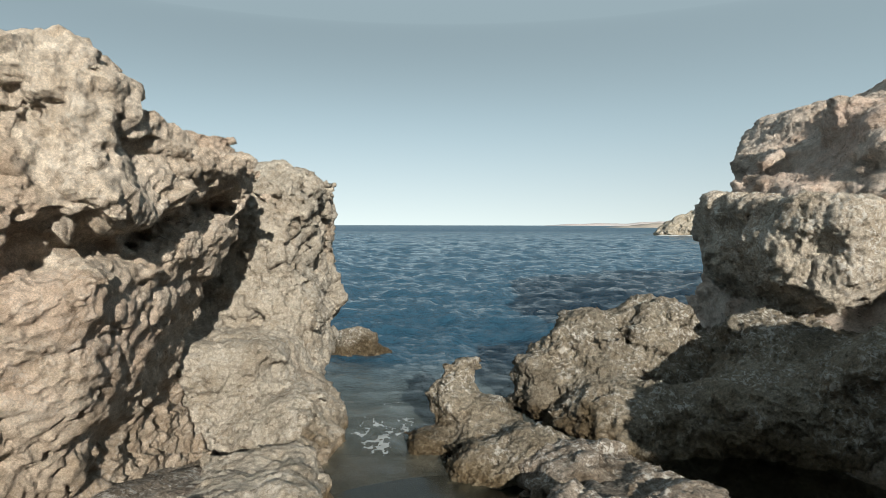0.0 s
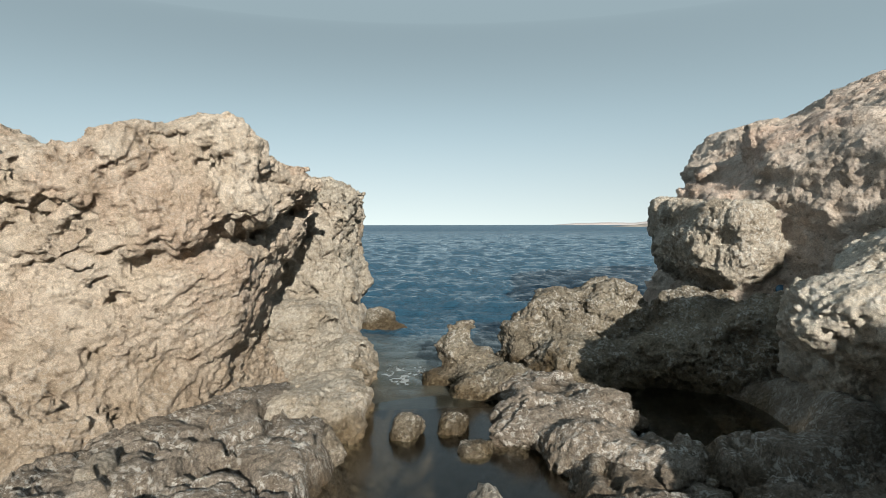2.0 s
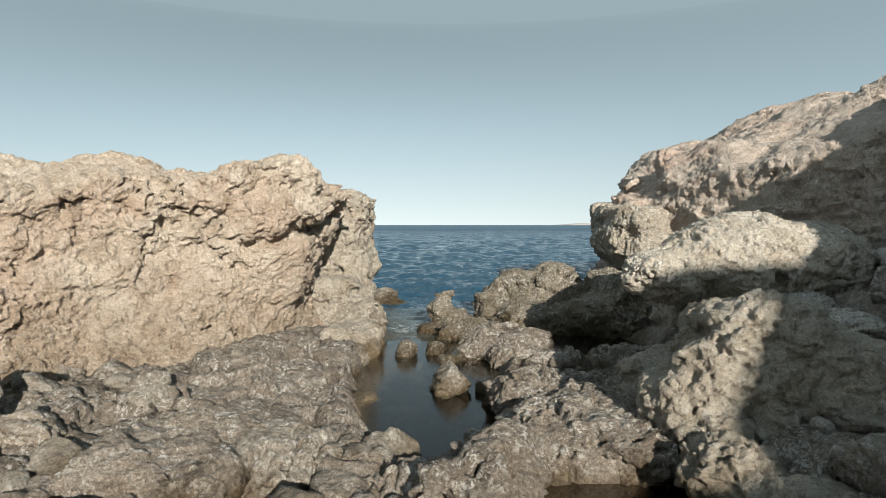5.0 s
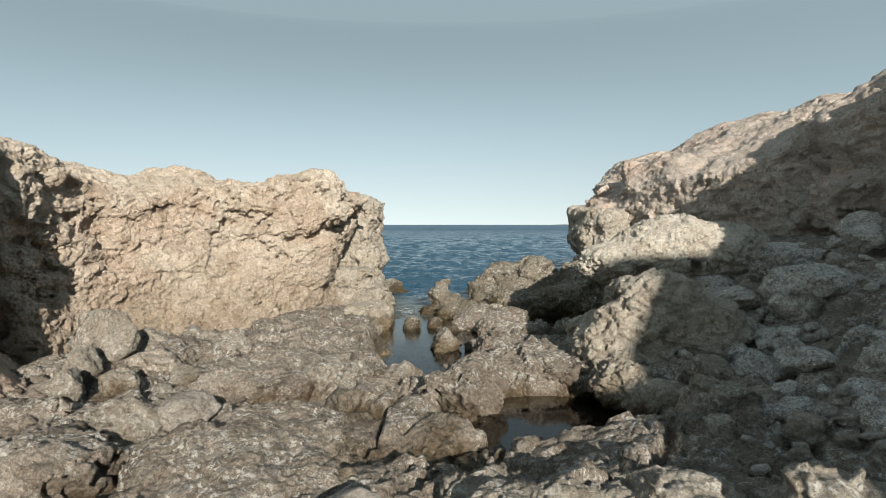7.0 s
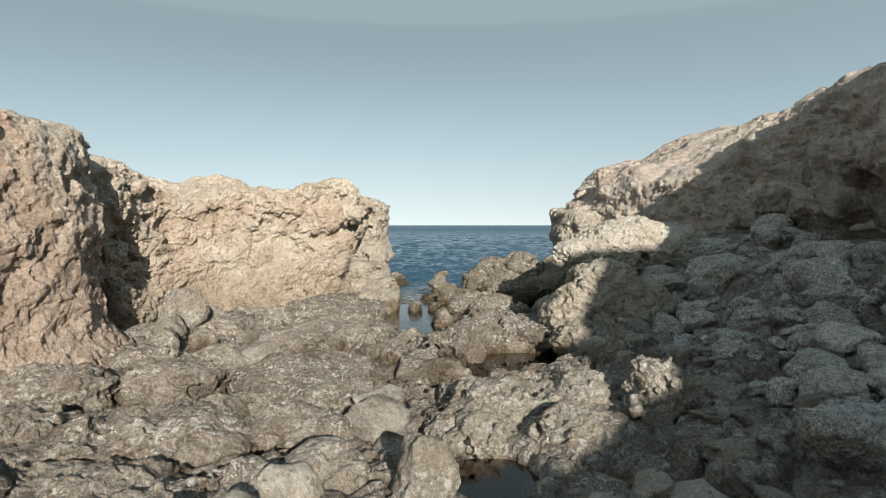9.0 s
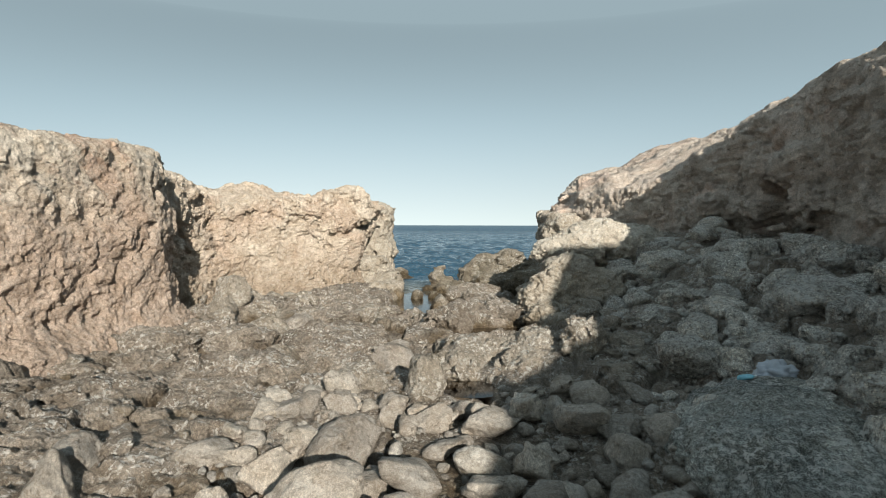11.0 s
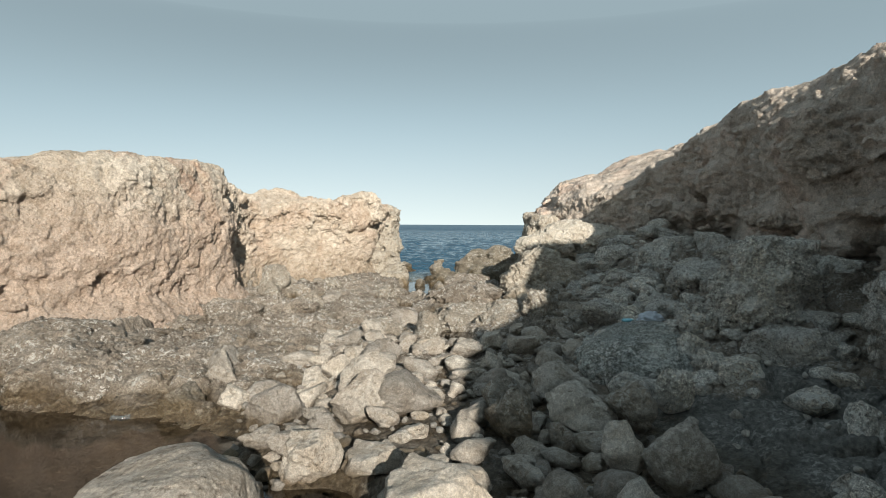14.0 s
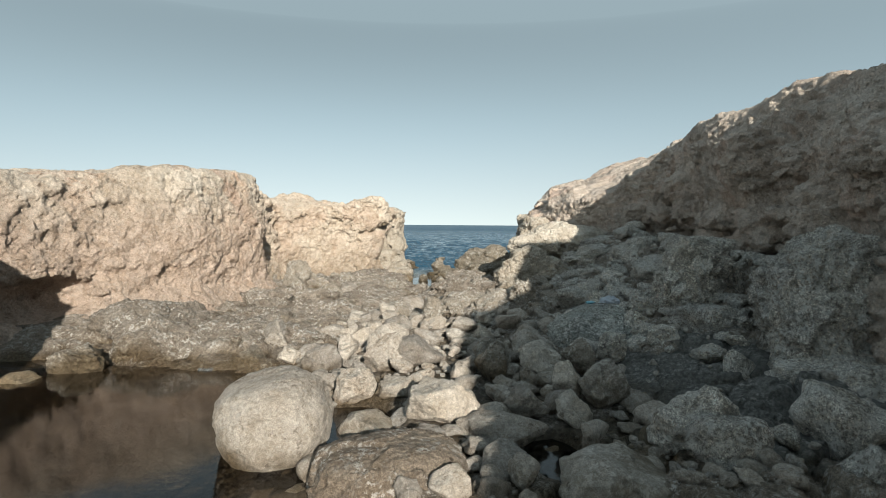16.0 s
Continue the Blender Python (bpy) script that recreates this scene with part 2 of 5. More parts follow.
    skin += fine * 0.7 * (saw - 0.5) * np.clip(0.6 + 4 * fbm(s * F(1.1) + F(8), 2), 0, 1.2)
    if chip:                                       # broken flakes with sharp edges
        c1, c2, level = cell_noise(s / F(0.30) * np.array((1, 1, chip_flat), F) + (1.5 * wob)[:, None] + F(3))
        skin += chip * level - 0.35 * chip * np.exp(-((c2 - c1) / 0.05) ** 2)
    if strata:
        bed = (s[:, 2] + dip[0] * s[:, 0] + dip[1] * s[:, 1]) / F(0.16) + 2.2 * wob + 1.5 * fbm(s * F(1.3), 2)
        saw = bed - np.floor(bed)
        skin += strata * (saw ** 1.5 - 0.4) * np.clip(0.8 + 3 * fbm(s * F(0.9) + F(2), 2), 0.1, 1.4)
    patchy = np.clip(0.3 + 3.2 * fbm(s * F(1.4) + F(3), 2), 0, 1)
    k1, k2 = worley(s / F(0.115) + F(7))
    skin -= pit * patchy * np.clip(1 - k1 / 0.42, 0, 1) ** 0.6
    skin *= 1 - 0.35 * step(0.5, 0.9, nrm[:, 2])
    if calm:
        skin *= 0.4 + 0.6 * calm(v)
    line = fbm(s * F(1.7) + (1.2 * wob)[:, None], 3, 0.6)
    open_ = np.clip(0.2 + 3.5 * fbm(s * F(0.7) + F(31), 2), 0, 1)
    skin -= crack * np.exp(-(line / 0.022) ** 2) * open_
    v = v + nrm * (rough * skin)[:, None]
    v[seam[:, 0]] = (v[seam[:, 1]] + v[seam[:, 2]]) / 2
    if split > 1:                                  # a last, finest skin: grains and small hollows
        small = np.linalg.norm(v[f[:, 2]] - v[f[:, 0]], axis=1) < 1.15 * cell
        v, f, seam = split_some(v, f, towards_lane(v, f, reach) & small)
        nrm = vertex_normals(v, f)
        s = v + F(seed * 3.9)
        wob = 0.5 * fbm(s * F(11), 2)
        g1, g2, level = cell_noise(s / F(0.045) + wob[:, None])
        tiny = 0.30 * level - 0.30 * np.exp(-((g2 - g1) / 0.12) ** 2) + 0.9 * fbm(s * F(26), 3, 0.65)
        hollow = np.clip(0.2 + 3 * fbm(s * F(2.3) + F(12), 2), 0, 1)
        h1, h2 = worley(s / F(0.055) + F(2))
        tiny -= 0.9 * hollow * np.clip(1 - h1 / 0.4, 0, 1) ** 0.6
        if calm:
            tiny *= 0.5 + 0.5 * calm(v)
        v = v + nrm * (fine * 0.55 * rough * tiny)[:, None]
        v[seam[:, 0]] = (v[seam[:, 1]] + v[seam[:, 2]]) / 2
    return new(name, mesh_from(name, v, f, material))


# ---- materials ----
class Nodes:
    """A small helper to wire a material."""

    def __init__(self, name):
        self.mat = bpy.data.materials.new(name)
        self.mat.use_nodes = True
        self.tree = self.mat.node_tree
        self.bsdf = self.tree.nodes["Principled BSDF"]
        geo, info = self.add("ShaderNodeNewGeometry"), self.add("ShaderNodeObjectInfo")
        shift = self.add("ShaderNodeVectorMath", operation="MULTIPLY_ADD")
        far = self.add("ShaderNodeCombineXYZ")
        for a in range(3):
            self.link(info.outputs["Random"], far.inputs[a])
        self.link(far.outputs[0], shift.inputs[0])
        shift.inputs[1].default_value = (37.0, 53.0, 29.0)
        self.link(geo.outputs["Position"], shift.inputs[2])
        self.place, self.world, self.random = shift.outputs[0], geo.outputs["Position"], info.outputs["Random"]

    def add(self, kind, **props):
        node = self.tree.nodes.new(kind)
        if "operation" in props:
            node.operation = props["operation"]
        return node

    def link(self, a, b):
        self.tree.links.new(a, b)

    def noise(self, scale, detail=5.0, rough=0.6, distortion=0.0):
        n = self.add("ShaderNodeTexNoise")
        self.link(self.place, n.inputs["Vector"])
        n.inputs["Scale"].default_value, n.inputs["Detail"].default_value = scale, detail
        n.inputs["Roughness"].default_value, n.inputs["Distortion"].default_value = rough, distortion
        return n.outputs["Fac"]

    def cells(self, scale, feature="F1"):
        n = self.add("ShaderNodeTexVoronoi")
        n.feature = feature
        self.link(self.place, n.inputs["Vector"])
        n.inputs["Scale"].default_value = scale
        return n.outputs["Distance"]

    def span(self, value, a, b, c=0.0, d=1.0):
        n = self.add("ShaderNodeMapRange")
        n.interpolation_type = "SMOOTHSTEP"
        self.link(value, n.inputs[0])
        for k, x in enumerate((a, b, c, d)):
            n.inputs[k + 1].default_value = x
        return n.outputs[0]

    def math(self, operation, a, b):
        n = self.add("ShaderNodeMath", operation=operation)
        for k, x in enumerate((a, b)):
            if isinstance(x, (int, float)):
                n.inputs[k].default_value = x
            else:
                self.link(x, n.inputs[k])
        return n.outputs[0]

    def mix(self, fac, a, b, blend="MIX"):
        n = self.add("ShaderNodeMix")
        n.data_type, n.blend_type = "RGBA", blend
        for k, x in ((0, fac), (6, a), (7, b)):
            if isinstance(x, (int, float)):
                n.inputs[k].default_value = x
            elif isinstance(x, tuple):
                n.inputs[k].default_value = (*x, 1)
            else:
                self.link(x, n.inputs[k])
        return n.outputs[2]

    def bump(self, height, distance, strength=1.0, before=None):
        n = self.add("ShaderNodeBump")
        n.inputs["Strength"].default_value, n.inputs["Distance"].default_value = strength, distance
        self.link(height, n.inputs["Height"])
        if before:
            self.link(before, n.inputs["Normal"])
        return n.outputs[0]


def rock_material(name, main, second, patch, patch_at=(0.5, 0.62), speck=0.45, relief=0.020, tide=None, vary=0.0, roughness=0.93,
                  low=None, low_at=(0.4, 0.9), crusted=0.6, spots=(), flake=0.525):
    """Weathered limestone: two mixed tones, stained patches, specks, and a dark tide line where it meets the sea."""
    n = Nodes(name)
    colour = n.mix(n.span(n.noise(1.1, 6, 0.62, 0.6), 0.38, 0.62), main, second)
    colour = n.mix(n.span(n.noise(0.75, 5, 0.65, 1.0), *patch_at), colour, patch)
    z = n.add("ShaderNodeSeparateXYZ")
    n.link(n.world, z.inputs[0])
    ragged = n.math("ADD", z.outputs[2], n.math("MULTIPLY", n.math("SUBTRACT", n.noise(1.6, 5, 0.6), 0.5), 0.9))
    if low:
        colour = n.mix(n.span(ragged, low_at[1], low_at[0]), colour, low)
    colour = n.mix(n.span(n.noise(6.5, 7, 0.7), 0.35, 0.68), colour, n.mix(1.0, colour, (0.72, 0.68, 0.63), "MULTIPLY"))
    grain = n.mix(n.span(n.noise(42, 6, 0.75), 0.38, 0.60), (0.61, 0.59, 0.57), (1.32, 1.32, 1.30))
    grain = n.mix(1.0, grain, n.mix(n.span(n.noise(135, 3, 0.7), 0.38, 0.62), (0.56, 0.55, 0.54), (1.50, 1.50, 1.49)), "MULTIPLY")
    colour = n.mix(speck, colour, n.mix(1.0, colour, grain, "MULTIPLY"))
    crust = n.math("MULTIPLY", n.span(n.noise(64, 5, 0.8), 0.55, 0.63), n.span(n.noise(2.3, 4), 0.46, 0.60))
    colour = n.mix(n.math("MULTIPLY", crust, 0.45), colour, (0.62, 0.60, 0.56))
    flakes = n.math("MULTIPLY", n.span(n.noise(24, 7, 0.8, 0.3), flake, flake + 0.025), n.span(n.noise(3.1, 4, 0.6), 0.40, 0.58))
    colour = n.mix(n.math("MULTIPLY", flakes, crusted), colour, (0.80, 0.775, 0.735))
    # hollows in colour only: dark blotches that stand in for crevice shade
    holes = n.math("MULTIPLY", n.span(n.noise(17, 6, 0.7), 0.42, 0.36), n.span(n.noise(2.2, 3), 0.42, 0.58))
    colour = n.mix(n.math("MULTIPLY", holes, 0.75), colour, n.mix(1.0, colour, (0.38, 0.35, 0.32), "MULTIPLY"))
    for x, y, z0, radius, tone in spots:           # stretches of dark gravel or mud, or floor darkened for shaded stone gaps: middle, radius, tone
        away = n.add("ShaderNodeVectorMath", operation="DISTANCE")
        n.link(n.world, away.inputs[0])
        away.inputs[1].default_value = (x, y, z0)
        torn = n.math("ADD", away.outputs["Value"], n.math("MULTIPLY", n.math("SUBTRACT", n.noise(1.9, 6, 0.65), 0.5), 2.2))
        dark = n.mix(n.span(n.noise(30, 5, 0.7), 0.4, 0.6), tuple(0.8 * c for c in tone), tuple(1.3 * c for c in tone))
        colour = n.mix(n.span(torn, radius + 0.15, radius - 0.15), colour, n.mix(n.math("MULTIPLY", flakes, 0.5), dark, (0.6, 0.58, 0.55)))
    if vary:
        shade = n.mix(n.random, (1 - vary, 1 - vary, 1 - vary), (1 + 0.5 * vary, 1 + 0.45 * vary, 1 + 0.35 * vary))
        colour = n.mix(1.0, colour, shade, "MULTIPLY")
    if tide is not None:
        wet = n.span(ragged, tide + 0.16, tide - 0.10)
        colour = n.mix(wet, colour, n.mix(1.0, colour, (0.42, 0.36, 0.27), "MULTIPLY"))
        n.link(n.span(wet, 0.0, 1.0, roughness, 0.45), n.bsdf.inputs["Roughness"])
    else:
        n.bsdf.inputs["Roughness"].default_value = roughness
    n.bsdf.inputs["Specular IOR Level"].default_value = 0.25
    n.link(colour, n.bsdf.inputs["Base Color"])
    b = n.bump(n.noise(14, 10, 0.75), relief * 4.4, 1.0)
    b = n.bump(n.noise(70, 6, 0.8), relief * 1.5, 1.0, b)
    b = n.bump(n.cells(26), relief * 0.9, 0.6, b)
    n.link(b, n.bsdf.inputs["Normal"])
    return n.mat


ROCK_PALE = rock_material("pale_limestone", (0.71, 0.62, 0.53), (0.62, 0.525, 0.44), (0.62, 0.50, 0.41), (0.50, 0.64), low=(0.475, 0.39, 0.31),
                          low_at=(0.1, 0.95), crusted=0.22, speck=0.35, relief=0.016)
ROCK_WHITE = rock_material("cream_limestone", (0.74, 0.68, 0.60), (0.65, 0.585, 0.505), (0.55, 0.49, 0.42), (0.56, 0.7), speck=0.35, relief=0.018)
ROCK_RED = rock_material("reddish_limestone", (0.68, 0.61, 0.535), (0.59, 0.505, 0.425), (0.57, 0.43, 0.35), (0.50, 0.62), low=(0.57, 0.455, 0.38),
                         low_at=(0.9, 2.1), crusted=0.15, speck=0.35, relief=0.016)
ROCK_BACK = rock_material("grey_beige_limestone", (0.55, 0.495, 0.425), (0.46, 0.415, 0.355), (0.52, 0.445, 0.37), (0.55, 0.7), tide=-0.02, crusted=0.3, speck=0.35, relief=0.016)
ROCK_GREY = rock_material("grey_brown_limestone", (0.44, 0.395, 0.342), (0.36, 0.325, 0.282), (0.46, 0.395, 0.33), (0.55, 0.7), tide=-0.02)
# last spot: dark wet grit, plus shade between beach stones put into the colour
ROCK_SHELF = rock_material("weathered_shelf_rock", (0.355, 0.308, 0.265), (0.27, 0.234, 0.20), (0.42, 0.37, 0.322), (0.5, 0.64), speck=0.6, tide=-0.12, crusted=0.65, 
                           spots=[(-3.4, -9.3, -1.6, 2.6, (0.07, 0.06, 0.048)), (3.0, -8.1, 0.1, 1.5, (0.185, 0.18, 0.168)), (0.5, -8.0, 0.1, 1.5, (0.19, 0.165, 0.138))])
ROCK_TIDE = rock_material("tidal_rock", (0.33, 0.292, 0.235), (0.25, 0.223, 0.182), (0.38, 0.33, 0.26), (0.5, 0.66), speck=0.6, relief=0.03, tide=-0.02)
ROCK_RIGHT = rock_material("pinkish_grey_limestone", (0.71, 0.615, 0.545), (0.61, 0.525, 0.465), (0.66, 0.52, 0.445), (0.50, 0.66), crusted=0.22, speck=0.35, relief=0.017)
ROCK_NOSE = rock_material("crusted_beige_limestone", (0.60, 0.54, 0.465), (0.50, 0.445, 0.38), (0.56, 0.475, 0.40), (0.50, 0.66), crusted=0.7, speck=0.55, relief=0.02)
STONE = rock_material("rounded_pale_stone", (0.60, 0.552, 0.505), (0.52, 0.472, 0.428), (0.55, 0.488, 0.432), (0.55, 0.7), speck=0.4, relief=0.013,
                      vary=0.35, tide=-0.2, crusted=0.35)
STONE_DARK = rock_material("dark_shore_stone", (0.60, 0.565, 0.525), (0.50, 0.47, 0.44), (0.66, 0.605, 0.55), (0.5, 0.66), speck=0.4, relief=0.013, vary=0.3,
                           tide=-0.15)
STONE_BROWN = rock_material("brown_rock", (0.30, 0.245, 0.195), (0.23, 0.19, 0.155), (0.36, 0.30, 0.24), (0.5, 0.66), speck=0.6, relief=0.02)
# white crust; the base is also made paler to lift stones lying in shade
STONE_CRUST = rock_material("crusted_grey_stone", (0.74, 0.715, 0.685), (0.58, 0.56, 0.54), (0.78, 0.735, 0.685), (0.5, 0.62), speck=1.0, relief=0.03, flake=0.505, vary=0.15, tide=-0.2,
                            crusted=0.95)
GRAVEL = rock_material("grey_green_gravel", (0.46, 0.475, 0.46), (0.29, 0.305, 0.30), (0.68, 0.685, 0.66), (0.5, 0.62), crusted=0.9, speck=0.95, relief=0.02)


def water_material(name, base, clear, ripple):
    n = Nodes(name)
    n.bsdf.inputs["Base Color"].default_value = (*base, 1)
    n.bsdf.inputs["IOR"].default_value = 1.333
    n.bsdf.inputs["Roughness"].default_value = 0.03 if clear else 0.06
    n.bsdf.inputs["Specular IOR Level"].default_value = 0.5
    n.bsdf.inputs["Transmission Weight"].default_value = 1.0 if clear else 0.0
    stretch = n.add("ShaderNodeVectorMath", operation="MULTIPLY")
    n.link(n.world, stretch.inputs[0])
    stretch.inputs[1].default_value = (0.7, 1.15, 1.0)
    n.place = stretch.outputs[0]
    b = n.bump(n.noise(5.6, 8, 0.70, 0.3), ripple * 3.4, 1.0)
    b = n.bump(n.noise(15, 5, 0.65, 0.3), ripple, 1.0, b)
    n.link(b, n.bsdf.inputs["Normal"])
    return n.mat


SEA = water_material("sea_water", (0.022, 0.072, 0.120), False, 0.034)


def clear_near_shore(mat):
    """The open sea is deep blue; over the shallows one sees into it."""
    tree = mat.node_tree
    bsdf = tree.nodes["Principled BSDF"]
    geo, xyz, ramp = tree.nodes.new("ShaderNodeNewGeometry"), tree.nodes.new("ShaderNodeSeparateXYZ"), tree.nodes.new("ShaderNodeMapRange")
    tree.links.new(geo.outputs["Position"], xyz.inputs[0])
    tree.links.new(xyz.outputs[1], ramp.inputs[0])
    for k, x in enumerate((3.6, 6.6, 0.85, 0.0)):
        ramp.inputs[k + 1].default_value = x
    choppy = tree.nodes.new("ShaderNodeMapRange")      # far out the small waves blur into a matter sea
    tree.links.new(xyz.outputs[1], choppy.inputs[0])
    for k, x in enumerate((25.0, 160.0, 0.06, 0.36)):
        choppy.inputs[k + 1].default_value = x
    tree.links.new(choppy.outputs[0], bsdf.inputs["Roughness"])
    tree.links.new(ramp.outputs[0], bsdf.inputs["Transmission Weight"])
    mix = tree.nodes.new("ShaderNodeMix")
    mix.data_type = "RGBA"
    mix.inputs[6].default_value, mix.inputs[7].default_value = (0.022, 0.072, 0.120, 1), (0.34, 0.37, 0.33, 1)
    tree.links.new(ramp.outputs[0], mix.inputs[0])
    tree.links.new(mix.outputs[2], bsdf.inputs["Base Color"])


clear_near_shore(SEA)
POOL = water_material("pool_water", (0.06, 0.053, 0.043), True, 0.0002)
CHANNEL = water_material("channel_water", (0.26, 0.28, 0.25), True, 0.0007)

# ---- ground ----
SEA_LEVEL, POOL_LEVEL = -0.14, -0.23


def bowl(x, y, cx, cy, rx, ry, turn=0.0):
    """1 in the middle of an oval, 0 outside it."""
    c, s = math.cos(radians(turn)), math.sin(radians(turn))
    u, v = (x - cx) * c + (y - cy) * s, -(x - cx) * s + (y - cy) * c
    return 1 - step(0.55, 1.1, np.sqrt((u / rx) ** 2 + (v / ry) ** 2))


def ground_level(x, y):
    """The lie of the rock floor: a shelf with a channel to the sea, pools, a stony beach, and land on both sides."""
    x, y = np.asarray(x, F), np.asarray(y, F)
    p = np.stack([x, y, 0 * x + F(0.37)], 1)
    z = 0.06 + 0.10 * fbm(p * F(0.55), 2)
    z += 0.40 * step(1.4, 4.4, x) * step(-9.5, -5.5, y) + 0.25 * step(2.6, 4.2, x) * step(-3, 0, y)
    z += 0.45 * step(2.9, 4.7, x) * step(-6.8, -4.6, y)
    z += 0.06 * step(-0.6, -2.6, x) * step(-5.5, -3.5, y) - 0.15 * bowl(x, y, -1.3, -2.8, 2.3, 2.6)
    z += 0.12 * bowl(x, y, 1.3, -3.4, 0.8, 0.7)
    # the stony beach lies lower
    z -= 0.20 * bowl(x, y, 0.5, -8.0, 2.6, 3.4)
    # channel, pools
    z -= 0.85 * bowl(x, y, -0.15, 2.3, 0.75, 3.0, 4) + 0.5 * bowl(x, y, 0.35, 0.45, 0.55, 0.8, 20)
    z -= 0.50 * bowl(x, y, 1.08, -1.2, 0.95, 0.68, 6) + 0.10 * bowl(x, y, 0.7, -2.15, 1.0, 0.5)
    z -= 0.70 * bowl(x, y, -3.4, -9.2, 3.7, 3.0, -10)
    z -= 0.22 * bowl(x, y, 1.42, -9.05, 0.25, 0.45) + 0.25 * bowl(x, y, -0.05, -8.45, 0.45, 0.5) + 0.18 * bowl(x, y, 0.62, -4.25, 0.3, 0.25)
    z -= 0.50 * bowl(x, y, 1.72, 3.05, 0.85, 0.95)
    # the sea floor falls away, the land rises behind the cliffs
    z -= 2.6 * step(2.5, 9.0, y) * (1 - step(3.5, 6, np.abs(x + 0.3)))
    z += 2.3 * step(5.6, 7.5, x) + 1.5 * step(-5.2, -7.0, x)
    z -= 5.0 * step(9.0, 16.0, y)
    return z


def ground_relief(x, y):
    x, y = np.asarray(x, F), np.asarray(y, F)
    p = np.stack([x, y, 0 * x + F(1.7)], 1)
    w = fbm(p * F(1.6), 2)
    beach = bowl(x, y, 0.9, -7.4, 2.3, 2.9)
    f1, f2, level = cell_noise(p * np.array((1.25, 0.95, 1), F) + (0.7 * w)[:, None])
    g1, g2, small = cell_noise(p * np.array((3.6, 2.9, 1), F) + (0.6 * w)[:, None])
    h1, h2, tiny = cell_noise(p * np.array((9.5, 8.0, 1), F) + (0.6 * w)[:, None])
    shelf = 1 - 0.8 * beach
    under = np.maximum(bowl(x, y, -3.4, -9.2, 3.9, 3.2, -10), bowl(x, y, 1.05, -1.2, 0.9, 0.6))
    shelf = shelf * (1 - 0.8 * under)
    knobs = np.maximum(0.35 * bowl(x, y, 1.3, -3.1, 1.3, 1.5), 0.3 * bowl(x, y, -2.2, 0.1, 2.3, 1.5))
    z = shelf * (0.12 * level + 0.03 * (0.45 - f1) - 0.12 * np.exp(-((f2 - f1) / 0.035) ** 2))
    z += shelf * ((0.01 + 0.07 * knobs) * (0.5 - g1) + (0.050 + 0.05 * knobs) * small - (0.04 + 0.03 * knobs) * np.exp(-((g2 - g1) / 0.045) ** 2))
    z += shelf * ((0.020 + 0.02 * knobs) * tiny - 0.016 * np.exp(-((h2 - h1) / 0.06) ** 2))
    z += 0.04 * fbm(p * F(2.1) + F(9), 3, 0.5) + 0.020 * fbm(p * F(7.5), 3, 0.6)
    line = fbm(p * np.array((1.0, 1.7, 1), F) + (0.5 * w)[:, None] + F(21), 3, 0.6)
    z -= shelf * 0.07 * np.exp(-(line / 0.016) ** 2)
    z += 0.018 * fbm(p * F(23), 4, 0.68)
    out = np.maximum(np.maximum(-3.3 - x, x - 3.6), np.maximum(-10.2 - y, y - 1.6))
    return z * (1 - 0.9 * step(0.3, 2.2, out))


def ground_z(x, y):
    x, y = np.atleast_1d(x), np.atleast_1d(y)
    return ground_level(x, y) + ground_relief(x, y)


def spaced(core0, core1, cell, far0, far1, growth):
    """Even steps in the middle, wider and wider outwards."""
    mid = list(np.arange(core0, core1, cell))
    a, h = [mid[0]], cell
    while a[-1] > far0:
        h *= growth
        a.append(a[-1] - h)
    b, h = [mid[-1]], cell
    while b[-1] < far1:
        h *= growth
        b.append(b[-1] + h)
    return np.array(a[:0:-1] + mid + b[1:], F)


def grid_mesh(name, xs, ys, level, material):
    gx, gy = np.meshgrid(xs, ys, indexing="ij")
    z = level(gx.ravel(), gy.ravel())
    v = np.stack([gx.ravel(), gy.ravel(), z], 1)
    k = np.arange(len(xs) * len(ys)).reshape(len(xs), len(ys))
    f = np.stack([k[:-1, :-1], k[1:, :-1], k[1:, 1:], k[:-1, 1:]], -1).reshape(-1, 4)
    return mesh_from(name, v, f, material)


ground = new("ground", grid_mesh("ground", spaced(-3.3, 3.6, 0.026, -300, 300, 1.10), spaced(-10.2, 1.6, 0.026, -400, 40, 1.10), ground_z, ROCK_SHELF))
tagged(ground, "grey-brown weathered rock shelf with cracks and lumps", "rock floor", kind="structure")


# ---- sea ----
def sea_height(x, y):
    rs = np.random.RandomState(5)
    z = np.zeros_like(x)
    d = np.hypot(x - 0.3, y + 2)
    for k in range(64):
        length = 0.16 * (1.057 ** k)
        a = radians(rs.normal(-80, 58))
        ph, kk = rs.rand() * 6.28, 2 * math.pi / length
        keep = 1 - step(length * 55, length * 110, d)
        s = np.sin(kk * (x * math.cos(a) + y * math.sin(a)) + ph + 1.3 * np.sin(0.31 * x * math.cos(a + 1) + 0.27 * y + ph * 3))
        z += 0.0108 * length ** 0.9 * min(1, (0.5 / length) ** 0.55) * keep * (2 * ((s + 1) / 2) ** 1.6 - 0.8)
    calm = 0.3 + 0.7 * step(4.0, 9.0, y)
    return SEA_LEVEL + z * calm * step(3.2, 4.0, y)


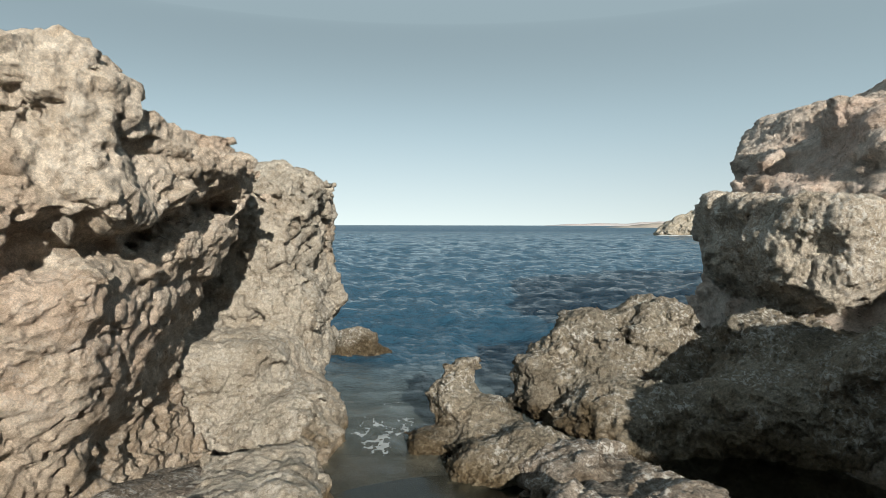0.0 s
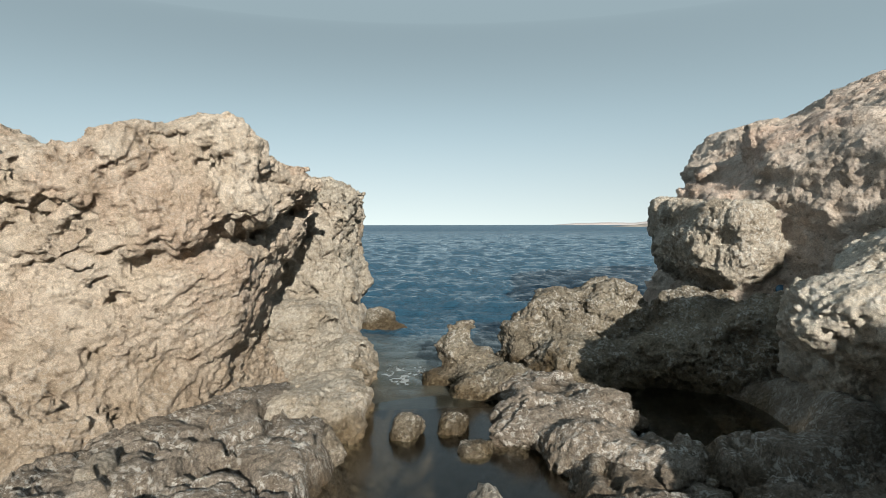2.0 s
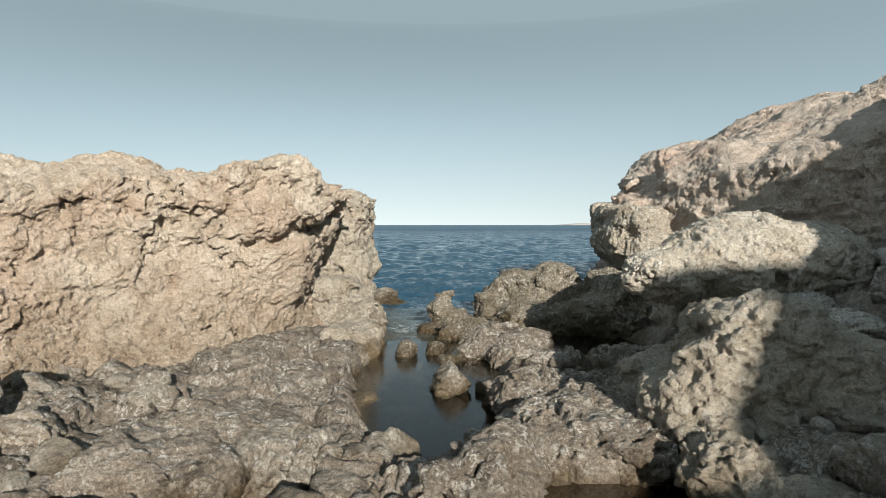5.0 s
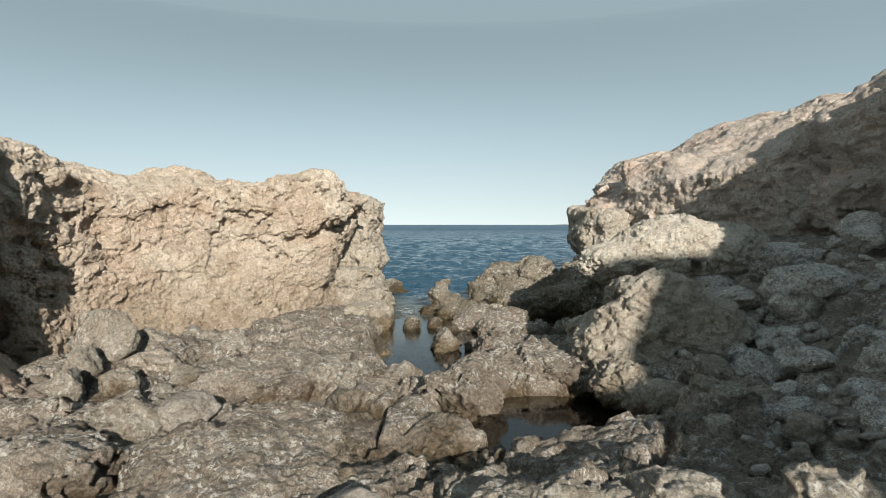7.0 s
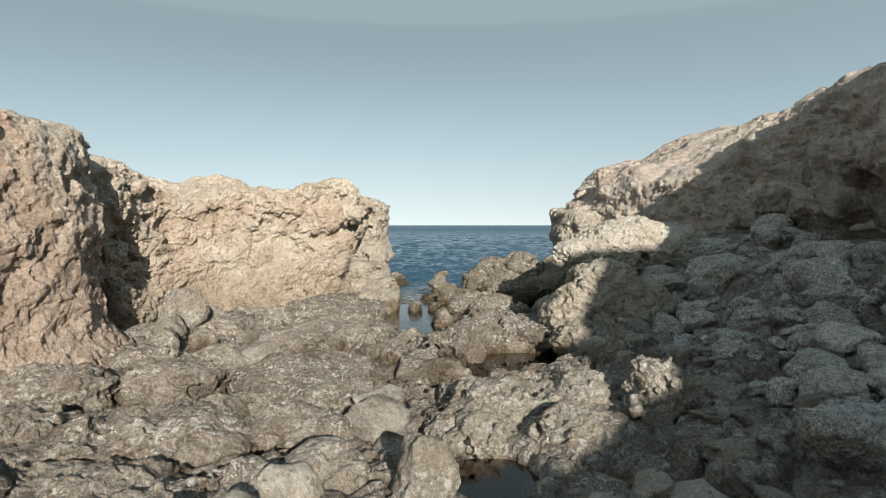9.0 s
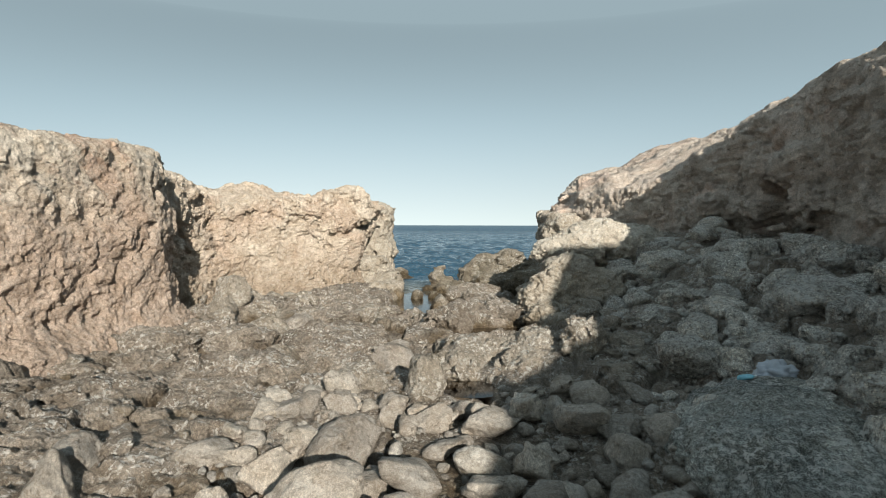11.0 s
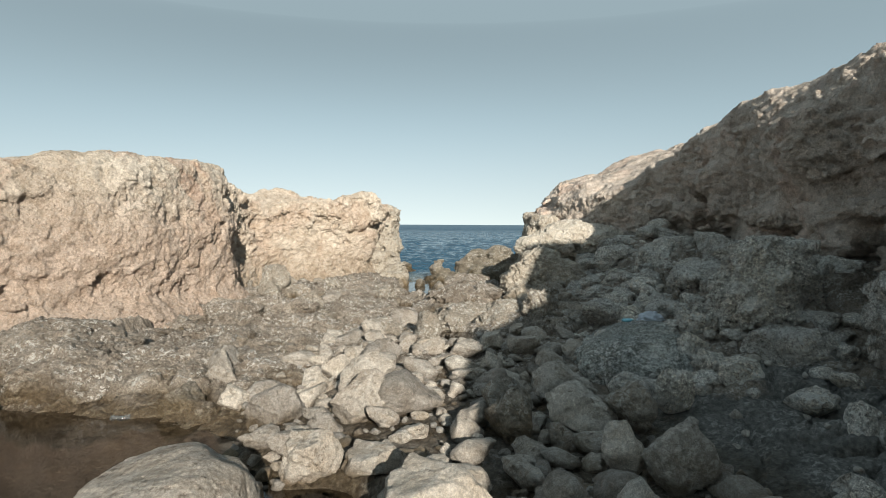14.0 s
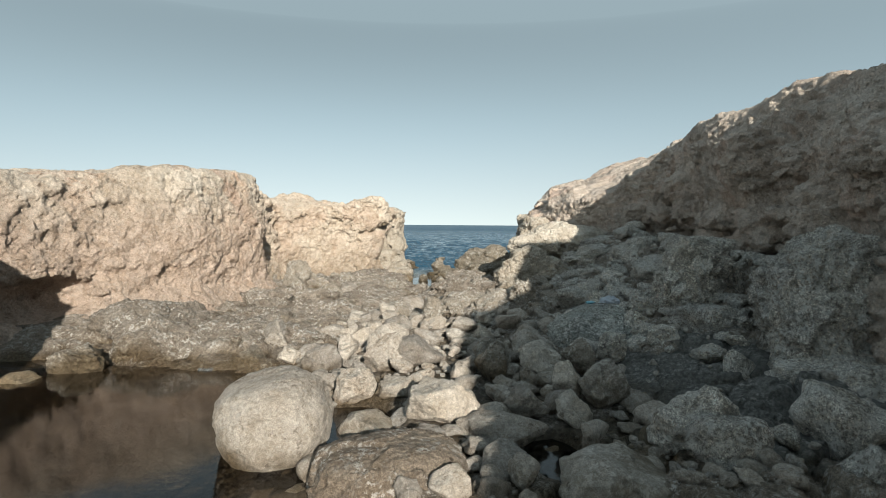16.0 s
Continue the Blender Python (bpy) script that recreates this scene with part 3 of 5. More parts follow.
def build_sea():
    ang = np.concatenate([np.linspace(-1.4, -0.70, 30)[:-1], np.linspace(-0.70, 0.60, 260), np.linspace(0.60, 1.4, 30)[1:]])
    rad = np.concatenate([np.geomspace(5.2, 480, 560), np.geomspace(580, 4600, 40)])
    aa, rr = np.meshgrid(ang, rad, indexing="ij")
    x, y = 0.3 + rr * np.sin(aa), -2 + rr * np.cos(aa)
    z = sea_height(x.ravel(), y.ravel())
    behind = (x.ravel() > 0.9) & (x.ravel() < 3.6) & (y.ravel() < 4.95)
    z = np.where(behind, -1.3, z)                  # no sea in the pool behind the ridge
    v = np.stack([x.ravel(), y.ravel(), z], 1)
    k = np.arange(aa.size).reshape(aa.shape)
    f = np.stack([k[:-1, :-1], k[:-1, 1:], k[1:, 1:], k[1:, :-1]], -1).reshape(-1, 4)[:, ::-1]
    ob = new("sea", mesh_from("sea", v, f, SEA))
    ob.visible_shadow = False
    return ob


tagged(build_sea(), "dark blue open sea with small wind waves", "sea", kind="structure")


def flat_water(name, cx, cy, rx, ry, level, material, label, turn=0.0, points=48):
    bm = bmesh.new()
    bm.faces.new([bm.verts.new((rx * math.cos(2 * math.pi * k / points), ry * math.sin(2 * math.pi * k / points), 0)) for k in range(points)])
    me = bpy.data.meshes.new(name)
    bm.to_mesh(me)
    bm.free()
    me.materials.append(material)
    ob = new(name, me)
    ob.matrix_world = pose(cx, cy, level, 0, 0, turn)
    ob.visible_shadow = False
    return tagged(ob, label, "water", kind="structure")


flat_water("water_channel", 0.0, 1.6, 1.5, 1.95, SEA_LEVEL + 0.002, CHANNEL, "calm clear shallow channel between the rocks")
flat_water("water_pool_right", 1.72, 3.05, 0.85, 0.95, SEA_LEVEL - 0.02, CHANNEL, "dark still pool between the rocks in shade")
flat_water("water_pool_middle", 0.95, -1.28, 1.3, 0.85, SEA_LEVEL - 0.012, POOL, "still brown tide pool among the shelf rocks")
flat_water("water_pool_left", -3.6, -9.2, 4.1, 3.4, POOL_LEVEL, POOL, "still brown tide pool below the cliff", -12)
flat_water("water_puddle_stones", 1.42, -9.05, 0.4, 0.6, -0.23, POOL, "small puddle between the shore stones")
flat_water("water_puddle_shelf", 0.62, -4.25, 0.32, 0.26, -0.03, POOL, "small puddle in the rock shelf")

# ---- cliffs ----
PROMONTORY = [(-1.36, 2.2), (-1.72, 1.85), (-2.6, 1.62), (-3.15, 1.05), (-3.55, 0.5), (-3.72, -0.1), (-3.6, -1.2), (-6.8, -1.5), (-7.0, 4.6), (-2.4, 4.4), (-1.42, 3.6), (-1.38, 2.9)]


def crack_level(p):
    """The slanting crack under the beak: its level, and how open it is."""
    return heights(p, [(-1.2, 3.4, 1.47), (-1.42, 2.2, 1.27), (-1.82, 2.0, 1.09), (-2.5, 1.6, 0.9), (-3.5, 0.8, 0.8)]), step(-2.3, -1.55, p[:, 0])


def left_promontory(p):
    level, near_tip = crack_level(p)
    h = p[:, 2] - level
    tip = np.interp(h, [-1.6, -1.25, -0.95, -0.5, -0.12, -0.05, 0.0, 0.05, 0.13, 0.4, 0.8], [0.0, 0.30, 0.42, 0.20, -0.02, 0.04, 0.22, 0.16, -0.12, -0.08, 0.10]).astype(F)
    plain = np.interp(p[:, 2], [-1, 0.0, 0.35, 0.9, 1.35, 1.5, 1.8, 2.1], [-0.5, -0.28, -0.05, 0.10, 0.06, -0.02, 0.0, 0.12]).astype(F)
    d = outline(p, PROMONTORY) + plain + (tip - plain) * near_tip
    top = heights(p, [(-1.5, 2.4, 2.10), (-1.75, 2.2, 1.92), (-2.1, 2.1, 1.98), (-2.4, 1.95, 1.76), (-2.75, 1.7, 1.70), (-3.1, 1.35, 1.78), (-3.5, 1.0, 1.71), (-3.9, 0.7, 1.86),
                      (-4.4, 0, 2.15), (-3.9, 3.2, 2.15), (-5.5, 2, 2.1), (-3.0, 3.5, 1.8), (-2.2, 3.4, 1.75), (-1.45, 2.9, 1.82), (-1.45, 3.5, 1.66)])
    d = smax(d, (p[:, 2] - top) * 0.8, 0.12)
    d = smin(d, ellipsoid(p, -1.62, 2.4, 1.84, 0.36, 0.42, 0.25, 30, 20), 0.12)
    d = smin(d, ellipsoid(p, -1.50, 3.3, 1.60, 0.26, 0.34, 0.13), 0.08)
    d = smin(d, ellipsoid(p, -1.62, 2.05, -0.1, 0.5, 0.4, 0.30, 20), 0.12)
    return d


def promontory_calm(p):
    """The face under the crack is smooth."""
    level, near_tip = crack_level(p)
    h = p[:, 2] - level
    return 1 - 0.65 * near_tip * step(-1.0, -0.8, h) * (1 - step(-0.06, 0.02, h))


def left_back_rock(p):
    d = block(p, -1.86, 5.05, 0.95, 0.60, 0.85, 0.93, 4, 0, 0.28)
    d = smin(d, block(p, -1.75, 4.45, 0.25, 0.55, 0.95, 0.45, 4, 0, 0.25), 0.12)
    d = smin(d, ellipsoid(p, -1.22, 3.9, -0.05, 0.40, 0.6, 0.45, 10), 0.1)
    d = smin(d, block(p, -1.12, 2.75, -0.15, 0.34, 0.5, 0.34, 10, 0, 0.12), 0.06)
    d = smin(d, ellipsoid(p, -1.9, 6.9, 0.15, 0.6, 0.6, 0.5), 0.2)
    d = smin(d, block(p, -3.5, 4.8, 0.6, 1.4, 1.3, 0.9, 0, 0, 0.3), 0.3)
    return d


def left_red_cliff(p):
    d = cliff_shape([(-3.14, -1.5), (-3.0, -2.0), (-3.06, -2.5), (-3.27, -3.1), (-3.42, -3.8), (-3.85, -4.5), (-4.35, -5.3), (-4.9, -6.4), (-9.5, -7.5), (-9.5, -0.6), (-3.6, -0.9)],
                    [(-3.3, -1.5, 2.34), (-3.6, -1.9, 2.34), (-4.0, -3.2, 2.24), (-4.3, -4.2, 2.17), (-4.5, -4.9, 2.1), (-4.7, -5.8, 2.0), (-4.9, -6.4, 1.96),
                     (-6, -3, 2.2)],
                    [(-1, -0.4), (0.1, -0.15), (0.3, 0.05), (0.6, 0.06), (1.2, 0.05), (1.6, 0.1), (2.0, 0.16), (2.3, 0.26)])(p)
    d = smax(d, -ellipsoid(p, -4.25, -6.2, 0.35, 0.65, 1.2, 0.40, 20), 0.1)
    return d


RIGHT_CREST = [(3.1, 6.9, 2.6), (3.75, 5.8, 2.72), (3.7, 4.9, 2.62), (3.9, 4.35, 2.58), (4.1, 3.0, 2.12), (4.85, 3.6, 2.3), (5.4, 3.5, 2.8), (5.25, 1.8, 2.4),
               (3.3, 4.6, 2.5), (3.7, 3.7, 1.90), (3.1, 5.6, 2.65), (5.9, 5.9, 3.35), (6.3, 6.6, 3.55), (5.7, 1.9, 3.40), (6.2, 2.6, 3.55), (6.4, 4.6, 3.55), (5.75, 0.6, 3.42), (6.2, 0.0, 3.5), (5.45, -0.5, 3.32), (5.2, -1.8, 3.26), (4.75, -3.2, 3.2),
               (4.6, -4.1, 3.50), (5.0, -3.9, 3.57), (5.1, -5.0, 3.45), (4.85, -6.2, 3.27), (4.6, -7.4, 3.38), (4.8, -9.0, 3.65), (4.6, -12, 3.1), (8, 0, 3.6), (8, -8, 3.5), (4, -16, 3.0)]


def right_cliff(p):
    d = cliff_shape([(2.55, 6.9), (2.68, 5.6), (2.8, 4.75), (2.92, 4.45), (3.65, 3.35), (4.5, 2.0), (4.95, 1.0), (5.1, -0.1), (4.95, -1.6), (4.62, -3.0), (4.46, -4.25), (4.95, -4.6), (4.95, -5.5), (4.45, -6.4), (4.2, -8.0), (4.2, -9.5), (4.1, -12.0),
                     (3.4, -16.5), (9.5, -18), (9.5, 8.5), (4.0, 8.2)], RIGHT_CREST,
                    [(-1, -0.3), (0.2, -0.1), (0.7, 0.12), (1.2, 0.2), (1.8, 0.2), (2.4, 0.08), (3.0, 0.08), (3.4, 0.2)], 0.16, 0.12)(p)
    # slabs that stick out of the face, and open joints between beds
    rs = random.Random(12)
    for _ in range(26):
        y, z = rs.uniform(-7.5, 2.2), rs.uniform(0.6, 2.25)
        x = float(np.interp(y, [-9.0, -6.4, -5.2, -4.3, -3.9, -3.1, -0.1, 1.0, 2.0, 3.3, 4.75], [4.2, 4.45, 4.95, 4.6, 4.5, 4.62, 5.1, 4.95, 4.5, 3.75, 2.95])) + 0.1
        size = rs.uniform(0.3, 0.75)
        d = smin(d, block(p, x + 0.1, y, z, rs.uniform(0.25, 0.42), size, rs.uniform(0.08, 0.2), rs.uniform(-12, 12), rs.uniform(-8, 8), 0.07), 0.04)
        if rs.random() < 0.6:
            d = smax(d, -block(p, x, y + rs.uniform(-0.5, 0.5), z - 0.26, 0.4, size, 0.035, rs.uniform(-8, 8), rs.uniform(-6, 6), 0.02), 0.04)
    # beds lean back above the nose, with a few lobes on them
    d = smax(d, (p[:, 2] - (1.69 + 1.05 * (p[:, 0] - 3.0) + 0.10 * (p[:, 1] - 4.5))) * 0.68, 0.08)
    d = smin(d, ellipsoid(p, 3.38, 5.7, 2.36, 0.2, 0.28, 0.2, 20, 20), 0.10)
    d = smin(d, ellipsoid(p, 2.97, 5.6, 1.95, 0.11, 0.14, 0.12), 0.04)
    d = smin(d, block(p, 3.08, 6.5, 1.98, 0.32, 0.5, 0.12, 10, -20, 0.08), 0.07)
    d = smin(d, block(p, 2.95, 5.75, 1.72, 0.42, 0.85, 0.16, 4, -18, 0.08), 0.07)
    d = smax(d, -block(p, 2.35, 5.2, 0.78, 0.55, 1.3, 0.10, 0, 0, 0.08), 0.06)
    d = smin(d, block(p, 3.36, 4.72, 2.0, 0.32, 0.4, 0.16, 30, -30, 0.08), 0.06)
    d = smin(d, block(p, 3.3, 5.4, 0.1, 0.8, 0.9, 0.55, 0, 0, 0.2), 0.1)
    return d


def right_calm(p):
    """Worn towards the crest."""
    return (0.5 + 0.5 * step(0.0, 0.6, heights(p, RIGHT_CREST, 0.12) - p[:, 2])) * (1 - 0.25 * step(2.2, 3.8, p[:, 1]))


carved = carved_rock("cliff", left_promontory, (-5.2, -0.6, -0.6), (-0.6, 4.4, 2.6), 0.06, ROCK_PALE, seed=1, dip=(-0.45, 0.1), split=2, calm=promontory_calm, slab=0.10, slab_size=0.6, lump=0.06, grit=0.05, ledge=0.065, fine=0.024, strata=0.03, chip=0.06, crack=0.05)
tagged(carved, "pale pinkish limestone promontory with a beak over an undercut", "cliff")
carved = carved_rock("rock_outcrop", left_back_rock, (-4.0, 1.6, -0.8), (-0.5, 7.7, 2.3), 0.06, ROCK_BACK, seed=2, split=2, ledge=0.05, slab=0.10, slab_size=0.5, lump=0.04, grit=0.05, fine=0.018, big=0.16, chip=0.05, crack=0.06)
tagged(carved, "grey-brown limestone rock with its foot in the sea", "rock")
carved = carved_rock("cliff", left_red_cliff, (-6.6, -7.4, -0.6), (-2.6, -0.4, 2.75), 0.066, ROCK_RED, seed=3, lump=0.04, ledge=0.05, big=0.15, fine=0.02, split=2, rough=0.8, pit=0.05, grit=0.045, strata=0.025, dip=(0.2, 0.5), bed_step=0.42, slab=0.09, slab_size=0.8, chip=0.05, crack=0.06)
tagged(carved, "reddish limestone cliff with a smooth broken face", "cliff")
carved = carved_rock("cliff", right_cliff, (1.9, -9.5, -0.3), (6.9, 8.2, 3.85), 0.082, ROCK_RIGHT, seed=4, dip=(0.1, -0.12), ledge=0.075, lump=0.02, pit=0.022, fine=0.020, rough=1.0, wear=2, reach=4.6, grit=0.03,
                     bed_step=0.32, slab=0.20, slab_size=0.8, calm=right_calm, flat_top=0.2, strata=0.06, split=2, chip=0.08, chip_flat=2.6, crack=0.06)
tagged(carved, "high pinkish-grey limestone cliff mostly in shade", "cliff")


def unseen_shade_cliff(p):
    """An unseen cliff added behind the camera, a steep foot and then a slope that rises inland; shaped to keep the
    beach in shade.
    """
    x, y, z = p.T
    top = 3.1 + np.interp(y, [-16, -13.7, -12, -11, -9.4], [1.5, 1.8, 2.5, 2.2, 1.4]) * step(4.4, 6.2, x)
    d = outline(p, [(4.15, -8.9), (4.0, -11.5), (3.55, -13.0), (3.35, -14.8), (3.5, -17.0), (3.7, -20.0), (11.0, -20.0), (11.0, -8.9)])
    return smax(d + np.interp(z, [-1, 0.2, 0.8, 3.2], [-0.3, -0.1, 0.0, 0.0]).astype(F), (z - top.astype(F)) * 0.7, 0.1)


# out of view, added only for the shade it casts
carved = carved_rock("cliff", unseen_shade_cliff, (2.2, -19.0, -0.6), (8.6, -9.45, 5.9), 0.12, ROCK_RIGHT, seed=4, split=0, big=0.06, rough=0.6)
tagged(carved, "high pinkish-grey unseen cliff added behind the camera to shade the beach", "cliff")
# unseen rock, added to cast shade on the red cliff's foot
carved = carved_rock("rock_outcrop", lambda p: ellipsoid(p, -4.5, -9.3, 0.5, 1.2, 1.1, 1.6), (-6.1, -10.9, -0.6), (-2.9, -7.7, 2.5), 0.09, ROCK_GREY, seed=8, split=0)
tagged(carved, "tall grey unseen rock added to shade the foot of the reddish cliff", "rock")

# ---- outcrops ----
def nose_block(p):
    """The bed that hangs out over the water, undercut, with a horn."""
    d = outline(p, [(2.32, 6.3), (2.25, 5.1), (2.36, 4.6), (2.62, 4.3), (3.0, 4.36), (3.7, 4.9), (3.7, 6.5), (2.6, 6.7)])
    d = d + np.interp(p[:, 2], [0.5, 0.72, 0.86, 1.0, 1.25, 1.5, 1.66], [0.40, 0.26, 0.08, 0.02, 0.0, 0.0, 0.05]).astype(F)
    d = smax(d, p[:, 2] - (1.64 + 0.03 * (p[:, 1] - 4.4) - 0.06 * np.maximum(p[:, 0] - 2.7, 0)), 0.06)
    d = smax(d, -ellipsoid(p, 2.15, 5.7, 1.32, 0.22, 0.5, 0.14), 0.08)
    d = smin(d, ellipsoid(p, 2.44, 5.9, 1.62, 0.18, 0.28, 0.11, 10, 8), 0.08)
    d = smin(d, ellipsoid(p, 2.66, 4.42, 0.86, 0.07, 0.08, 0.13), 0.05)
    d = smax(d, -ellipsoid(p, 2.63, 4.38, 1.18, 0.08, 0.1, 0.05, 0, 20), 0.03)
    d = smax(d, -ellipsoid(p, 2.4, 4.55, 0.92, 0.25, 0.12, 0.06, -20, -15), 0.05)
    return d


def white_rock(p):
    d = ellipsoid(p, 2.85, 2.0, 0.97, 0.72, 0.62, 0.42, 8, -12)
    d = smin(d, ellipsoid(p, 2.12, 1.72, 0.84, 0.40, 0.42, 0.24), 0.15)
    d = smin(d, ellipsoid(p, 3.5, 2.0, 0.90, 0.75, 0.7, 0.45), 0.2)
    d = smin(d, block(p, 3.3, 2.85, 0.2, 0.85, 0.6, 0.6, 0, 0, 0.3), 0.15)
    d = smax(d, -ellipsoid(p, 2.2, 1.55, 0.42, 0.75, 0.5, 0.16), 0.06)
    for x, y, z, r in ((1.95, 1.4, 0.78, 0.09), (2.2, 1.38, 0.95, 0.07), (2.45, 1.42, 0.72, 0.10), (2.75, 1.42, 0.98, 0.08), (3.05, 1.45, 0.85, 0.09)):
        d = smax(d, -ellipsoid(p, x, y, z, r, 0.22, r * 1.25), 0.04)      # deep round holes
    return d


def knob_rock(p):
    d = block(p, 1.98, -0.22, 0.30, 0.34, 0.42, 0.52, 12, 0, 0.2)
    d = smin(d, ellipsoid(p, 2.08, -0.35, 0.66, 0.26, 0.3, 0.26), 0.08)
    d = smin(d, ellipsoid(p, 1.64, -0.38, 0.30, 0.26, 0.34, 0.38), 0.08)
    d = smin(d, ellipsoid(p, 1.72, 0.20, 0.10, 0.34, 0.36, 0.40), 0.1)
    d = smin(d, ellipsoid(p, 2.55, -0.1, 0.20, 0.5, 0.6, 0.42), 0.15)
    d = smin(d, ellipsoid(p, 1.60, -0.92, 0.05, 0.20, 0.2, 0.2), 0.04)
    return smin(d, ellipsoid(p, 1.88, -1.2, -0.08, 0.3, 0.26, 0.22), 0.04)


def sea_ridge(p):
    d = ellipsoid(p, 1.0, 5.0, 0.1, 0.42, 0.5, 0.56, 0, -12)
    d = smin(d, ellipsoid(p, 1.55, 5.2, 0.12, 0.5, 0.5, 0.62), 0.12)
    d = smin(d, ellipsoid(p, 0.62, 4.9, -0.05, 0.26, 0.4, 0.44), 0.08)
    d = smin(d, ellipsoid(p, 1.15, 4.4, -0.15, 0.55, 0.55, 0.42), 0.12)
    d = smin(d, ellipsoid(p, 2.35, 4.8, 0.05, 0.55, 0.55, 0.62), 0.12)
    d = smin(d, ellipsoid(p, 3.0, 4.5, 0.1, 0.75, 0.6, 0.50), 0.2)
    d = smin(d, ellipsoid(p, 3.0, 3.95, 0.1, 0.8, 0.5, 0.62), 0.15)
    d = smin(d, ellipsoid(p, 2.1, 4.25, -0.15, 0.9, 0.4, 0.5), 0.12)
    return smin(d, ellipsoid(p, 2.5, 4.1, -0.1, 0.7, 0.45, 0.5), 0.15)


def spike_rock(p):
    d = ellipsoid(p, -0.04, 4.28, -0.10, 0.125, 0.2, 0.46, 0, -10)
    d = smin(d, ellipsoid(p, 0.1, 4.1, -0.16, 0.24, 0.3, 0.28), 0.06)
    d = smin(d, ellipsoid(p, -0.25, 4.0, -0.22, 0.2, 0.22, 0.18), 0.06)
    d = smin(d, ellipsoid(p, 0.05, 3.65, -0.2, 0.2, 0.28, 0.24), 0.06)
    return smin(d, ellipsoid(p, 0.35, 3.7, -0.14, 0.26, 0.3, 0.24), 0.08)


def shelf_rock_channel(p):
    d = ellipsoid(p, 0.50, 2.6, -0.1, 0.45, 0.4, 0.27)
    d = smin(d, ellipsoid(p, 0.78, 2.15, -0.1, 0.36, 0.35, 0.28), 0.06)
    d = smin(d, ellipsoid(p, 0.95, 3.0, -0.1, 0.32, 0.4, 0.22), 0.08)
    d = smin(d, ellipsoid(p, 0.65, 3.4, -0.15, 0.5, 0.4, 0.24), 0.08)
    return smin(d, ellipsoid(p, 1.15, 1.85, -0.1, 0.3, 0.3, 0.22), 0.06)


def shelf_rock_pool(p):
    d = ellipsoid(p, 0.42, -0.95, -0.05, 0.26, 0.42, 0.34, -20)
    d = smin(d, ellipsoid(p, 0.80, 0.55, -0.07, 0.36, 0.4, 0.26), 0.06)
    d = smin(d, ellipsoid(p, 1.15, 0.25, -0.06, 0.27, 0.3, 0.22), 0.06)
    d = smin(d, block(p, 1.2, -0.25, -0.05, 0.6, 0.35, 0.16, -8, 0, 0.1), 0.08)
    return d


def block_rock(p):
    d = block(p, 3.58, -5.45, 0.58, 0.42, 0.40, 0.62, 10, 0, 0.16)
    return smin(d, ellipsoid(p, 3.95, -5.0, 0.5, 0.5, 0.55, 0.5), 0.15)


def near_block_rock(p):
    d = ellipsoid(p, 4.22, -7.3, 0.52, 0.62, 0.62, 0.84, 8)
    d = smin(d, ellipsoid(p, 3.92, -7.65, 0.30, 0.42, 0.42, 0.58), 0.1)
    d = smin(d, ellipsoid(p, 4.5, -6.8, 0.4, 0.5, 0.5, 0.7), 0.1)
    d = smin(d, ellipsoid(p, 3.95, -8.15, -0.05, 0.6, 0.5, 0.34), 0.12)
    return d


def left_ledge(p):
    d = ellipsoid(p, -1.35, 0.75, -0.2, 0.62, 0.55, 0.26)
    d = smin(d, ellipsoid(p, -1.75, -0.1, -0.14, 0.65, 0.45, 0.24), 0.12)
    d = smin(d, ellipsoid(p, -0.85, 1.7, -0.1, 0.25, 0.35, 0.27), 0.06)
    d = smin(d, ellipsoid(p, -2.5, 0.6, -0.14, 0.6, 0.5, 0.26), 0.15)
    return d


def pool_ledge(p):
    d = ellipsoid(p, -2.75, -6.2, -0.15, 0.62, 0.6, 0.36, 10)
    d = smin(d, ellipsoid(p, -2.0, -5.9, -0.1, 0.6, 0.5, 0.3), 0.1)
    d = smin(d, ellipsoid(p, -3.3, -5.6, 0.0, 0.7, 0.6, 0.3), 0.15)
    return d


def gravel_mound(p):
    d = ellipsoid(p, 2.4, -5.75, 0.0, 0.62, 0.8, 0.30, -10)
    return smin(d, ellipsoid(p, 2.6, -5.2, 0.05, 0.5, 0.5, 0.3), 0.2)


def knobbly_ledge(p):
    d = ellipsoid(p, 0.75, -3.35, 0.02, 0.48, 0.42, 0.26, 15)
    d = smin(d, ellipsoid(p, 1.25, -3.3, 0.05, 0.42, 0.40, 0.28), 0.06)
    d = smin(d, ellipsoid(p, 0.52, -3.78, 0.0, 0.33, 0.28, 0.22, -20), 0.05)
    d = smin(d, ellipsoid(p, 1.08, -3.8, 0.02, 0.38, 0.28, 0.24), 0.05)
    d = smin(d, ellipsoid(p, 1.02, -2.95, 0.0, 0.35, 0.28, 0.22), 0.05)
    return smin(d, ellipsoid(p, 1.66, -3.62, 0.15, 0.26, 0.26, 0.33), 0.05)


